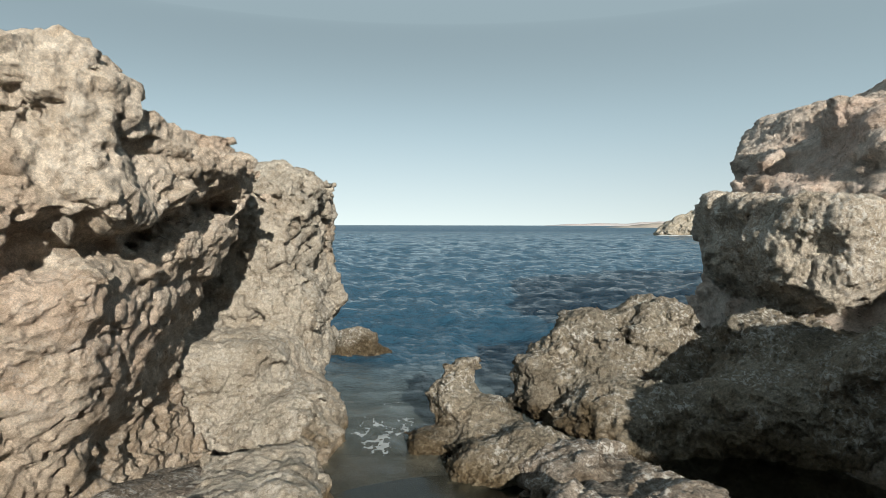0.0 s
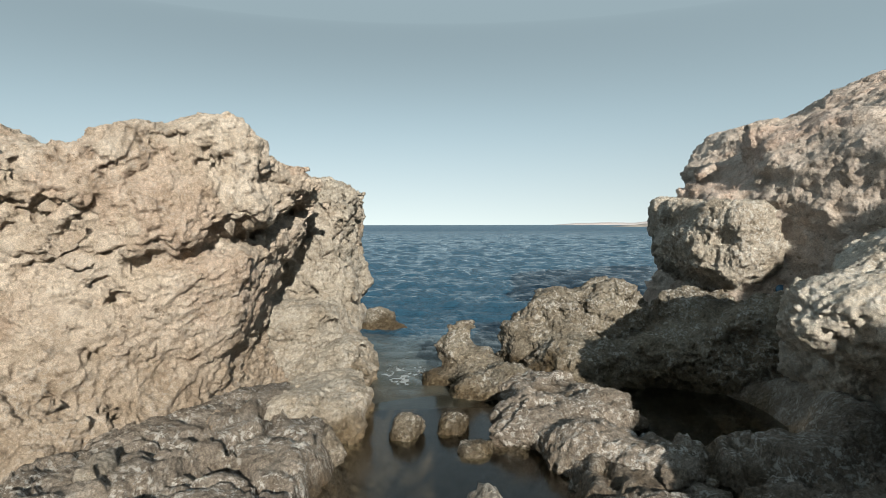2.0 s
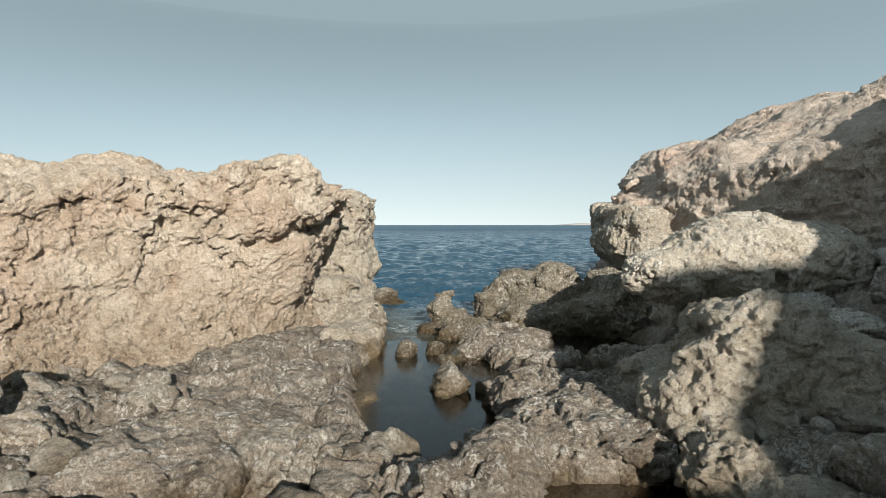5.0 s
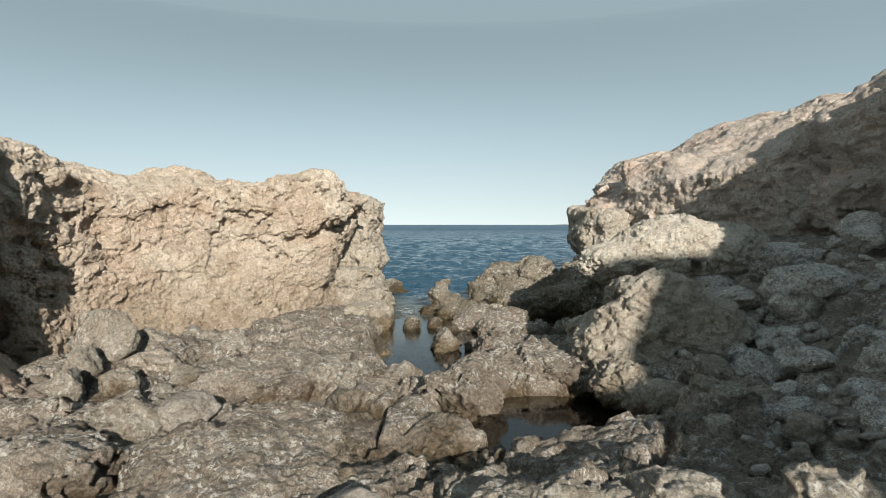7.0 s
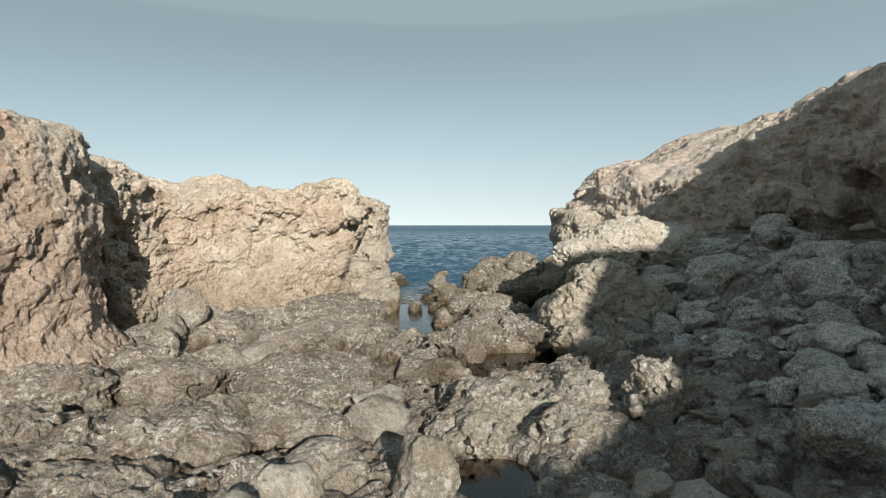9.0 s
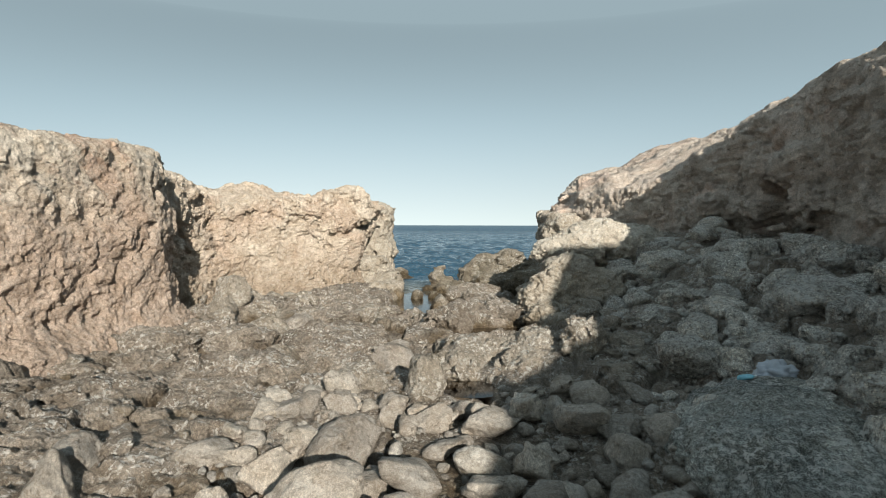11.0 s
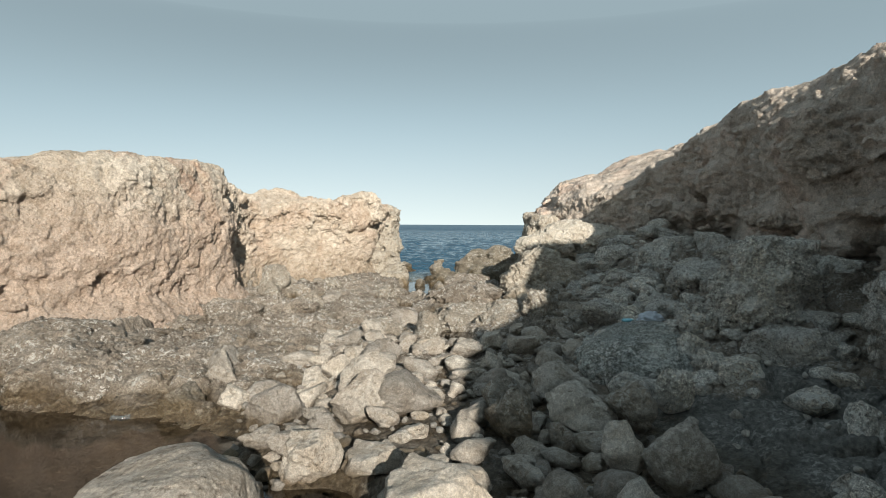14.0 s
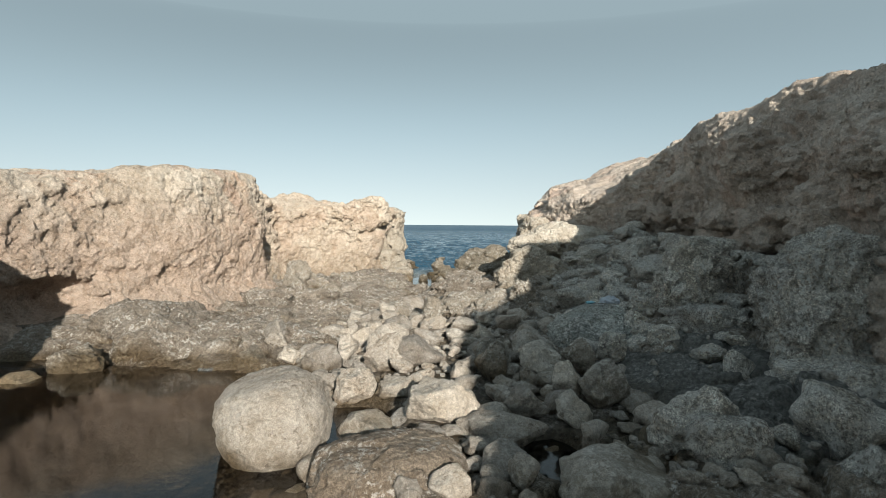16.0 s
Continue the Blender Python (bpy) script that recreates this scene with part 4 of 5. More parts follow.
OUTCROPS = [
    ("rock_outcrop", nose_block, (1.9, 3.9, 0.3), (3.8, 6.9, 1.95), 0.032, ROCK_NOSE, 19, "beige crusted limestone bed hanging over the water"),
    ("rock_outcrop", white_rock, (1.3, 1.0, -0.4), (4.7, 3.7, 1.6), 0.032, ROCK_WHITE, 5, "bright cream limestone rock pitted with holes"),
    ("rock_outcrop", knob_rock, (1.1, -1.7, -0.5), (3.4, 1.1, 1.2), 0.03, ROCK_BACK, 6, "knobbly grey-brown limestone rock beside the pool"),
    ("rock_outcrop", sea_ridge, (0.1, 3.3, -0.6), (4.0, 6.0, 1.1), 0.032, ROCK_TIDE, 7, "jagged brown tidal rock ridge at the water"),
    ("rock_outcrop", spike_rock, (-0.7, 3.1, -0.6), (0.9, 4.8, 0.6), 0.025, ROCK_TIDE, 9, "pointed brown tidal rock in the channel mouth"),
    ("rock_outcrop", shelf_rock_channel, (-0.1, 1.3, -0.5), (2.0, 4.1, 0.5), 0.03, ROCK_SHELF, 10, "flat-topped grey shelf rock beside the channel"),
    ("rock_outcrop", shelf_rock_pool, (0.0, -1.6, -0.5), (2.2, 1.7, 0.6), 0.03, ROCK_SHELF, 11, "grey lumpy shelf rock between channel and pool"),
    ("rock_outcrop", block_rock, (3.0, -6.1, -0.2), (4.7, -4.2, 1.5), 0.035, STONE_CRUST, 12, "upright grey limestone block in the shade"),
    ("rock_outcrop", near_block_rock, (3.1, -8.9, -0.5), (5.1, -6.4, 1.6), 0.035, STONE_CRUST, 13, "massive pitted grey limestone block in the shade"),
    ("rock_outcrop", left_ledge, (-3.3, -0.8, -0.5), (-0.4, 2.2, 0.4), 0.03, ROCK_SHELF, 14, "low grey rock ledge at the cliff foot"),
    ("rock_outcrop", pool_ledge, (-4.2, -7.0, -0.6), (-1.2, -5.0, 0.5), 0.032, ROCK_SHELF, 15, "rounded brown-grey ledge at the pool edge"),
    ("rock_outcrop", lambda p: smin(ellipsoid(p, -1.35, 6.9, -0.1, 0.30, 0.3, 0.28), ellipsoid(p, -1.1, 7.0, -0.2, 0.3, 0.25, 0.16), 0.1), (-1.9, 6.4, -0.5),
     (-0.6, 7.5, 0.4), 0.03, ROCK_TIDE, 17, "small brown rock awash at the cliff foot"),
    ("rock_outcrop", knobbly_ledge, (-0.1, -4.4, -0.5), (2.2, -2.5, 0.8), 0.026, ROCK_GREY, 18, "knobbly brown limestone ledge at the edge of the shade"),
    ("gravel_mound", gravel_mound, (1.2, -7.0, -0.4), (3.3, -4.5, 0.5), 0.03, GRAVEL, 16, "dark grey-green gravel mound"),
]
harsh = {7: 1.25, 9: 0.9, 5: 1.1, 18: 1.05, 6: 1.1, 13: 1.5, 12: 1.4, 16: 0.8}      # the tidal rocks are the most jagged
BROKEN = (10, 11, 14, 15)                      # the shelf's own rocks lie in broken slabs
for name, shape, low, high, cell, material, seed, label in OUTCROPS:
    rock = carved_rock(name, shape, low, high, cell * 1.85, material, seed=seed, big=0.10, lump=0.045, ledge=0.035, fine=0.022, pit=0.03, grit=0.055, wear=0 if seed in (7, 9, 18) else 1, slab=0.13 if seed in BROKEN else 0.09, slab_size=0.42, rough=harsh.get(seed, 1.0), split=2, reach=3.4,
                       chip=0.08 if seed in BROKEN else 0.05, crack=0.10 if seed in BROKEN else 0.05)
    tagged(rock, label, "rock")


def shelf_slab(x, y, width, depth, top, turn, seed, material, label, name="rock_slab"):
    """A domed slab of the shelf, broken off on all sides."""
    def shape(p):
        d = block(p, x, y, top - 0.30, width * 0.52, depth * 0.54, 0.33, turn, 0, 0.08)
        return smax(d, ellipsoid(p, x, y, top - 0.55, width * 0.95, depth * 1.05, 0.58, turn), 0.06)
    r = 0.62 * math.hypot(width, depth) + 0.12
    rock = carved_rock(name, shape, (x - r, y - r, -0.45), (x + r, y + r, top + 0.25), 0.055, material, seed=seed, split=2, big=0.12, lump=0.05, ledge=0.04,
                       fine=0.020, pit=0.025, slab=0.06, slab_size=0.5, crack=0.06, chip=0.065, flat_top=0.15)
    return tagged(rock, label, "rock slab", "slabs of the rock shelf")


BROAD, LOW, LICHEN = "broad domed slab of grey-brown shelf rock", "low cracked slab of brown shelf rock", "grey shelf slab with white lichen crust"
SHELF_SLABS = [
    (-0.78, -2.76, 1.05, 0.85, 0.17, 8, ROCK_SHELF, LICHEN), (-1.88, -2.68, 0.72, 0.62, 0.20, -12, ROCK_SHELF, BROAD), (-1.45, -3.72, 1.15, 0.75, 0.10, 10, ROCK_SHELF, BROAD),
    (-2.70, -2.90, 0.70, 0.60, 0.14, 25, ROCK_SHELF, BROAD), (-1.24, -3.30, 0.34, 0.28, 0.13, 30, ROCK_GREY, LOW), (-0.52, -3.62, 0.55, 0.45, 0.08, -8, ROCK_SHELF, LOW),
    (-1.30, -4.50, 0.95, 0.75, 0.06, -6, ROCK_SHELF, BROAD), (-0.46, -4.42, 0.62, 0.55, 0.03, 14, ROCK_SHELF, LOW), (-1.40, -0.70, 0.85, 0.85, 0.14, 5, ROCK_SHELF, LICHEN),
    (-0.78, -0.72, 0.52, 0.45, 0.12, -20, ROCK_GREY, LOW), (-0.80, -1.75, 0.85, 0.55, 0.08, 4, ROCK_SHELF, LOW), (-1.78, -2.02, 0.42, 0.36, 0.13, 18, ROCK_GREY, LOW),
    (0.10, -2.60, 0.80, 0.60, 0.02, -10, ROCK_SHELF, LOW), (0.50, -2.95, 0.34, 0.30, 0.13, 20, ROCK_GREY, LOW), (-0.05, -1.20, 0.55, 0.40, -0.03, 8, ROCK_SHELF, LOW),
    (-2.35, -3.75, 0.60, 0.55, 0.12, -18, ROCK_SHELF, LICHEN), (-2.25, -4.80, 0.90, 0.70, 0.10, 12, ROCK_SHELF, LICHEN), (-0.15, -4.45, 0.30, 0.26, 0.13, 30, ROCK_GREY, LOW),
    (-2.55, -1.95, 0.60, 0.45, 0.10, 0, ROCK_SHELF, LOW), (-1.95, -5.55, 0.80, 0.60, 0.06, -8, ROCK_SHELF, BROAD),
]
for k, (x, y, width, depth, top, turn, material, label) in enumerate(SHELF_SLABS):
    shelf_slab(x, y, width, depth, top, turn, 31 + k, material, label)


# ---- distance ----
def far_rock(p):
    d = ellipsoid(p, 33.5, 89, 0.2, 4.2, 3.2, 2.6)
    d = smin(d, ellipsoid(p, 36.5, 90, 1.0, 3.6, 3.2, 3.0), 0.6)
    return smin(d, ellipsoid(p, 30.6, 88.5, -0.2, 2.0, 2.0, 1.2), 0.5)


rock = carved_rock("rock_outcrop", far_rock, (27, 84, -1.5), (42, 95, 5), 0.24, ROCK_TIDE, rough=1.6, seed=21, big=0.5, lump=0.3)
tagged(rock, "brown rock island standing off the shore", "rock")


def far_land(name, x0, x1, y, height, material, seed, label):
    """A long low coast seen far off: a ridge with a sloping face."""
    n = 160
    xs = np.linspace(x0, x1, n)
    t = np.linspace(0, 1, n)
    p = np.stack([xs * 0.02 + seed, 0 * xs, 0 * xs], 1).astype(F)
    crest = height * (np.minimum(1, t * 2.2) ** 0.7) * (0.75 + 0.7 * fbm(p * F(60 / abs(x1 - x0) * 10), 4)) + 0.02
    rows = [np.stack([xs, 0 * xs + y, 0 * xs + SEA_LEVEL - 0.5], 1), np.stack([xs, 0 * xs + y + height * 0.4, SEA_LEVEL + crest * 0.45], 1),
            np.stack([xs, 0 * xs + y + height * 2.5, SEA_LEVEL + crest], 1), np.stack([xs, 0 * xs + y + height * 12, SEA_LEVEL + crest * 0.6], 1)]
    v = np.concatenate(rows)
    k = np.arange(len(v)).reshape(4, n)
    f = np.stack([k[:-1, :-1], k[:-1, 1:], k[1:, 1:], k[1:, :-1]], -1).reshape(-1, 4)
    return tagged(new(name, mesh_from(name, v, f, material)), label, "coast", kind="structure")


def plain_material(name, a, b, scale, roughness=0.9):
    n = Nodes(name)
    n.link(n.mix(n.span(n.noise(scale, 5), 0.35, 0.65), a, b), n.bsdf.inputs["Base Color"])
    n.bsdf.inputs["Roughness"].default_value = roughness
    return n.mat


# the haze over the far hills is put into their pale colour
HAZY_HILL = plain_material("hazy_pink_hills", (0.40, 0.345, 0.335), (0.36, 0.335, 0.335), 0.004)
CAPE = plain_material("far_cape_rock", (0.17, 0.15, 0.135), (0.33, 0.29, 0.25), 0.05)
far_land("backdrop_hills", 480, 1700, 3300, 26, HAZY_HILL, 3, "pale pink hazy hills along the far coast")
far_land("backdrop_cape", 106, 190, 400, 4.6, CAPE, 5, "low dark cape with pale cliffs far off")

# ---- stones ----
def stone_mesh(name, seed, material, level=4, cuts=5, rough=1.0, flat=0.82):
    """A stone about one metre across, water-worn, with a few flats."""
    rs = np.random.RandomState(seed)
    bm = bmesh.new()
    bmesh.ops.create_icosphere(bm, subdivisions=level, radius=0.5)
    v = np.array([q.co for q in bm.verts], F)
    f = np.array([[q.index for q in face.verts] for face in bm.faces])
    bm.free()
    for _ in range(cuts):
        n = rs.normal(size=3)
        n /= np.linalg.norm(n)
        h = rs.uniform(0.235, 0.385)
        over = np.maximum(v @ n.astype(F) - h, 0)
        v = v - (over * flat)[:, None] * n.astype(F)
    nrm = v / np.linalg.norm(v, axis=1, keepdims=True)
    s = v + F(seed * 3.3)
    v = v + nrm * (0.16 * fbm(s * F(2.2), 2) + rough * (0.05 * fbm(s * F(6), 3, 0.55) + 0.024 * fbm(s * F(17), 2, 0.6)) - rough * 0.03 * np.exp(-(fbm(s * F(2.6) + F(6), 2) / 0.03) ** 2))[:, None]
    v /= (v.max(0) - v.min(0))
    v -= (v.max(0) + v.min(0)) / 2
    return mesh_from(name, v, f, material)


SMOOTH = [stone_mesh("stone", 20 + k, STONE, 4, 11 + k % 3, 1.3, 0.95) for k in range(9)]
CRAGGY = [stone_mesh("stone", 40 + k, STONE_DARK, 4, 7, 1.6) for k in range(4)]
RUGGED = [stone_mesh("stone", 60 + k, ROCK_GREY, 4, 9, 2.2, 0.88) for k in range(6)]
RUGGED_SMALL = [stone_mesh("stone", 60 + k, ROCK_GREY, 3, 9, 2.2, 0.88) for k in range(6)]
CRUSTED_SMALL = [stone_mesh("stone", 120 + k, STONE_CRUST, 3, 9, 2.0, 0.88) for k in range(7)]
CRUSTED = [stone_mesh("stone", 120 + k, STONE_CRUST, 4, 9, 2.0, 0.88) for k in range(7)]
SLABS = [stone_mesh("stone", 70 + k, ROCK_SHELF, 4, 13, 1.5, 0.97) for k in range(7)]
TIDAL = [stone_mesh("stone", 140 + k, ROCK_TIDE, 4, 9, 2.4, 0.88) for k in range(3)]
PEBBLE = [stone_mesh("stone", 80 + k, STONE, 3, 12, 1.3, 0.96) for k in range(10)]
GRIT = [stone_mesh("stone", 110 + k, STONE, 2, 8, 1.2) for k in range(5)]
PEBBLE_DARK = [stone_mesh("stone", 100 + k, STONE_DARK, 3, 8, 1.2) for k in range(3)]
KINDS = {
    "pale": (SMOOTH, "smooth pale beige rounded limestone boulder", "boulder"),
    "dark": (CRAGGY, "dark grey-brown rough shore boulder", "boulder"),
    "crusted": (CRUSTED, "pale grey boulder crusted with white specks in the shade", "boulder"),
    "tidal": (TIDAL, "brown tidal rock standing in the shallow channel", "rock"),
    "rough": (RUGGED, "rough grey-brown limestone boulder with worn edges", "boulder"),
}
TAKEN = [(x, y, 0.4 * min(w, d)) for x, y, w, d, *_ in SHELF_SLABS] + [(0.8, -3.4, 0.5), (1.25, -3.5, 0.5), (1.66, -3.62, 0.3)]
_pick = random.Random(4)


def stone(x, y, base, width, height, kind="pale", depth=None, turn=None, tip=0.0, label="", sink=0.18):
    """One boulder: its middle in plan, the level it rests on, its width and the height that shows."""
    meshes, words, word = KINDS[kind]
    depth = depth or width * _pick.uniform(0.8, 1.05)
    full = height / (1 - sink)
    ob = new("boulder", _pick.choice(meshes))
    m = pose(x, y, base + height - full / 2, 0, tip, _pick.uniform(-25, 25) if turn is None else turn)
    ob.matrix_world = m @ Matrix.Diagonal((width, depth, full, 1))
    TAKEN.append((x, y, max(width, depth) / 2))
    return tagged(ob, label or words, word, "boulders on the shore")


# by the left pool and on the beach
TAKEN += [(-0.5, -8.95, 0.42), (0.35, -9.55, 0.45)]


def pool_boulder(p):
    """A loaf with a flat sloping top and a split towards its blunt end."""
    d = smax(ellipsoid(p, -0.52, -8.95, -0.02, 0.46, 0.52, 0.40, 20, -16), block(p, -0.50, -8.95, -0.03, 0.40, 0.46, 0.33, 14, -16, 0.16), 0.08)
    return smax(d, -block(p, -0.24, -9.0, 0.30, 0.012, 0.5, 0.16, 18, 24, 0.01), 0.03)


def brown_boulder(p):
    d = block(p, 0.35, -9.52, -0.18, 0.46, 0.36, 0.28, 12, 6, 0.08)
    return smax(d, ellipsoid(p, 0.36, -9.5, -0.30, 0.62, 0.52, 0.46, 12), 0.05)


for shape, low, high, material, seed, label in (
        (pool_boulder, (-1.15, -9.65, -0.55), (0.1, -8.25, 0.55), STONE, 71, "large smooth pale boulder half in the tide pool"),
        (brown_boulder, (-0.35, -10.2, -0.55), (1.05, -8.9, 0.35), STONE_BROWN, 72, "broad dark brown angular rock on the beach")):
    rock = carved_rock("boulder", shape, low, high, 0.045, material, seed=seed, split=2, big=0.08, lump=0.012, ledge=0.012, grit=0.015, fine=0.007, pit=0.012, crack=0.012,
                       chip=0.012 if seed == 71 else 0.03, slab=0.02 if seed == 71 else 0.06, slab_size=0.4, wear=1)
    tagged(rock, label, "boulder", "boulders on the shore")
stone(-0.14, -7.95, -0.22, 0.38, 0.32)
stone(0.63, -8.59, -0.18, 0.58, 0.36)
stone(-0.03, -7.06, -0.12, 0.40, 0.40, "pale", 0.3, 30, 30)
stone(1.07, -8.9, -0.18, 0.66, 0.22, "pale", 0.36, -6, 0, "long smooth oval beige boulder")
stone(1.28, -8.48, -0.12, 0.36, 0.24, "pale", 0.24, -20)
stone(1.69, -7.96, -0.05, 0.28, 0.25, "pale", 0.28)
stone(1.62, -8.59, -0.12, 0.28, 0.24, "dark")
stone(1.05, -7.09, -0.08, 0.38, 0.30, "rough")
stone(1.51, -6.8, -0.03, 0.50, 0.29, "dark")
stone(1.96, -8.08, -0.08, 0.42, 0.34, "dark", 0.36)
stone(2.32, -9.1, -0.12, 0.60, 0.46, "crusted", 0.5, 10, 10, "wedge-shaped pale grey boulder among the shaded stones")
stone(2.37, -9.44, -0.12, 0.54, 0.36, "crusted", 0.4, -30, -15)
stone(3.2, -9.2, -0.12, 0.62, 0.50, "crusted", 0.6)
stone(2.98, -9.78, -0.12, 0.36, 0.34, "crusted")
stone(1.70, -9.66, -0.20, 0.72, 0.26, "dark", 0.7, 0, 0, "wet dark flat-topped rock among the stones")
stone(1.16, -9.65, -0.12, 0.19, 0.17)
stone(3.5, -6.3, 0.02, 0.95, 0.48, "crusted", 0.6, -8, 0, "broad pale boulder leaning on the cliff rocks")
stone(3.15, -7.24, 0.0, 0.36, 0.22, "crusted")
stone(3.19, -7.68, 0.0, 0.29, 0.27, "crusted")
stone(3.29, -6.47, 0.0, 0.26, 0.22, "crusted")
stone(2.78, -6.53, 0.05, 0.38, 0.27, "crusted")
stone(-3.29, -6.94, -0.30, 0.57, 0.34, "rough")
stone(-1.56, -6.68, -0.30, 0.42, 0.30, "rough")
stone(-1.38, -6.3, -0.10, 0.27, 0.32)
stone(-3.61, -7.4, -0.35, 0.45, 0.20, "dark")
stone(0.09, -8.68, -0.24, 0.42, 0.19, "dark")
stone(0.23, -7.93, -0.18, 0.40, 0.20)
stone(-1.5, -5.99, -0.10, 0.35, 0.28, "pale", 0.3, 40)
stone(-1.10, -6.81, -0.14, 0.27, 0.18)
stone(-0.89, -6.66, -0.13, 0.30, 0.17)
stone(-0.64, -7.07, -0.18, 0.34, 0.30, "pale", 0.45, -30)
stone(-0.04, -6.45, -0.12, 0.45, 0.36, "pale", 0.5, -25, -12)
stone(-0.51, -6.4, -0.12, 0.27, 0.22)
stone(0.30, -6.85, -0.12, 0.50, 0.30, "pale", 0.55, -30)
stone(-0.09, -5.7, -0.08, 0.46, 0.28, "pale", 0.35, 10, -8)
stone(0.39, -5.2, -0.08, 0.29, 0.22)
stone(1.05, -7.49, -0.12, 0.37, 0.40, "rough", 0.3)
stone(1.55, -7.3, -0.05, 0.50, 0.28, "dark")
stone(1.85, -7.4, 0.0, 0.34, 0.30, "rough")
stone(2.25, -7.06, 0.0, 0.35, 0.30, "crusted")
stone(1.02, -5.08, -0.03, 0.25, 0.21)
stone(0.98, -5.88, -0.05, 0.22, 0.19)
stone(2.76, -6.0, 0.1, 0.36, 0.28, "crusted")
# on the rock shelf
stone(-0.08, -3.62, -0.08, 0.38, 0.30, "pale", 0.34, -35, 20, "pale angular boulder wedged on the rock shelf")
stone(0.28, -4.55, -0.12, 0.38, 0.44, "rough", 0.34)
stone(2.28, -4.5, 0.18, 0.46, 0.31, "crusted", 0.4)
stone(-3.75, -0.05, 0.05, 0.52, 0.45, "rough")
stone(-2.86, -0.62, 0.0, 0.62, 0.58, "rough", 0.5, 10)
stone(-3.9, 0.13, 0.05, 0.62, 0.45, "rough")
stone(-1.45, -1.9, 0.0, 0.40, 0.22, "pale", 0.34, 20, 12, "pale angular rock on the shelf")
stone(-1.08, 2.71, -0.2, 0.52, 0.37, "rough", 0.5)
stone(-0.86, 2.05, -0.2, 0.24, 0.29, "rough")
stone(-0.15, -3.18, 0.0, 0.36, 0.16, "pale", 0.3)
stone(-3.7, -1.35, 0.05, 0.34, 0.38, "rough")
stone(-2.62, -1.5, 0.0, 0.36, 0.26, "rough")
stone(-2.3, -1.25, 0.0, 0.30, 0.22, "rough")
stone(-2.75, -1.05, 0.0, 0.34, 0.32, "rough")
stone(-2.38, -0.6, -0.04, 0.50, 0.26, "rough", 0.35)
stone(3.3, -1.25, 0.18, 0.58, 0.40, "crusted", 0.4, 10, 15)
stone(3.15, 0.65, 0.40, 0.55, 0.26, "crusted", 0.6)
stone(3.45, -0.15, 0.45, 0.85, 0.52, "crusted")
stone(2.33, -2.15, 0.05, 0.36, 0.26, "crusted")
stone(2.7, -2.3, 0.08, 0.40, 0.30, "crusted")
stone(0.12, 1.15, -0.22, 0.38, 0.33, "rough", 0.36, 0, 0, "grey boulder standing in the calm channel")
stone(0.40, 1.14, -0.25, 0.13, 0.21, "tidal")
stone(-0.17, -0.55, -0.14, 0.38, 0.26, "rough")
stone(-0.42, 2.54, -0.28, 0.24, 0.32, "tidal", 0.24)
stone(-0.1, 2.68, -0.3, 0.26, 0.30, "tidal", 0.24)
stone(0.06, 2.3, -0.3, 0.30, 0.24, "tidal", 0.3)
stone(0.76, 0.0, -0.12, 0.60, 0.26, "rough")
stone(1.2, -0.1, -0.05, 0.42, 0.2, "rough")


def scatter(count, inside, small, large, pale_share, seed, rise=0.25, tries=40, joined=None, label="", kinds=None, flatness=1.0, name="stone"):
    """Loose stones that keep clear of one another; larger ones first."""
    rs = random.Random(seed)
    sizes = sorted((small * (large / small) ** (rs.random() ** 1.6) for _ in range(count)), reverse=True)
    spots = []
    for size in sizes:
        for _ in range(tries):
            x, y = inside(rs)
            if all((x - a) ** 2 + (y - b) ** 2 > (0.66 * (r + size / 2)) ** 2 for a, b, r in TAKEN):
                spots.append((x, y, size))
                TAKEN.append((x, y, size / 2))
                break
    z = ground_z(np.array([a for a, _, _ in spots]), np.array([b for _, b, _ in spots]))
    parts = []
    for (x, y, size), level in zip(spots, z):
        is_pale = rs.random() < pale_share
        mesh = rs.choice(GRIT if joined else RUGGED_SMALL if kinds is CRUSTED_SMALL and x < 2.5 and y > -4.6 else kinds or (PEBBLE if is_pale else PEBBLE_DARK))
        h = size * rs.uniform(0.55, 0.85) * flatness
        m = pose(x, y, level + h * rise, rs.uniform(-15, 15), rs.uniform(-15, 15), rs.uniform(0, 360)) @ Matrix.Diagonal(
            (size * rs.uniform(0.9, 1.25), size * rs.uniform(0.75, 1.0), h, 1))
        if joined:
            parts.append((mesh, m))
            continue
        ob = new(name, mesh)
        ob.matrix_world = m
        tagged(ob, label, "rock", "loose rocks on the shelf") if label else tagged(ob, "rounded beige beach stone" if is_pale else "dark rough grey beach stone", "stone", "stones on the beach")
    if joined:
        verts, faces, count = [], [], 0
        for mesh, m in parts:
            co, idx = np.empty(len(mesh.vertices) * 3, F), np.empty(len(mesh.polygons) * 3, np.int32)
            mesh.vertices.foreach_get("co", co)
            mesh.polygons.foreach_get("vertices", idx)
            mat = np.array(m, F)
            verts.append(co.reshape(-1, 3) @ mat[:3, :3].T + mat[:3, 3])
            faces.append(idx.reshape(-1, 3) + count)
            count += len(co) // 3
        ob = new("rubble", mesh_from("rubble", np.concatenate(verts), np.concatenate(faces), joined))
        tagged(ob, label, "rubble", kind="stuff")


def on_beach(rs):
    t, u = rs.random(), rs.random()
    y = -4.7 - 5.2 * t
    return -1.0 + 0.9 * abs(t - 0.35) - 0.2 * t + u * (2.6 + 0.8 * t), y


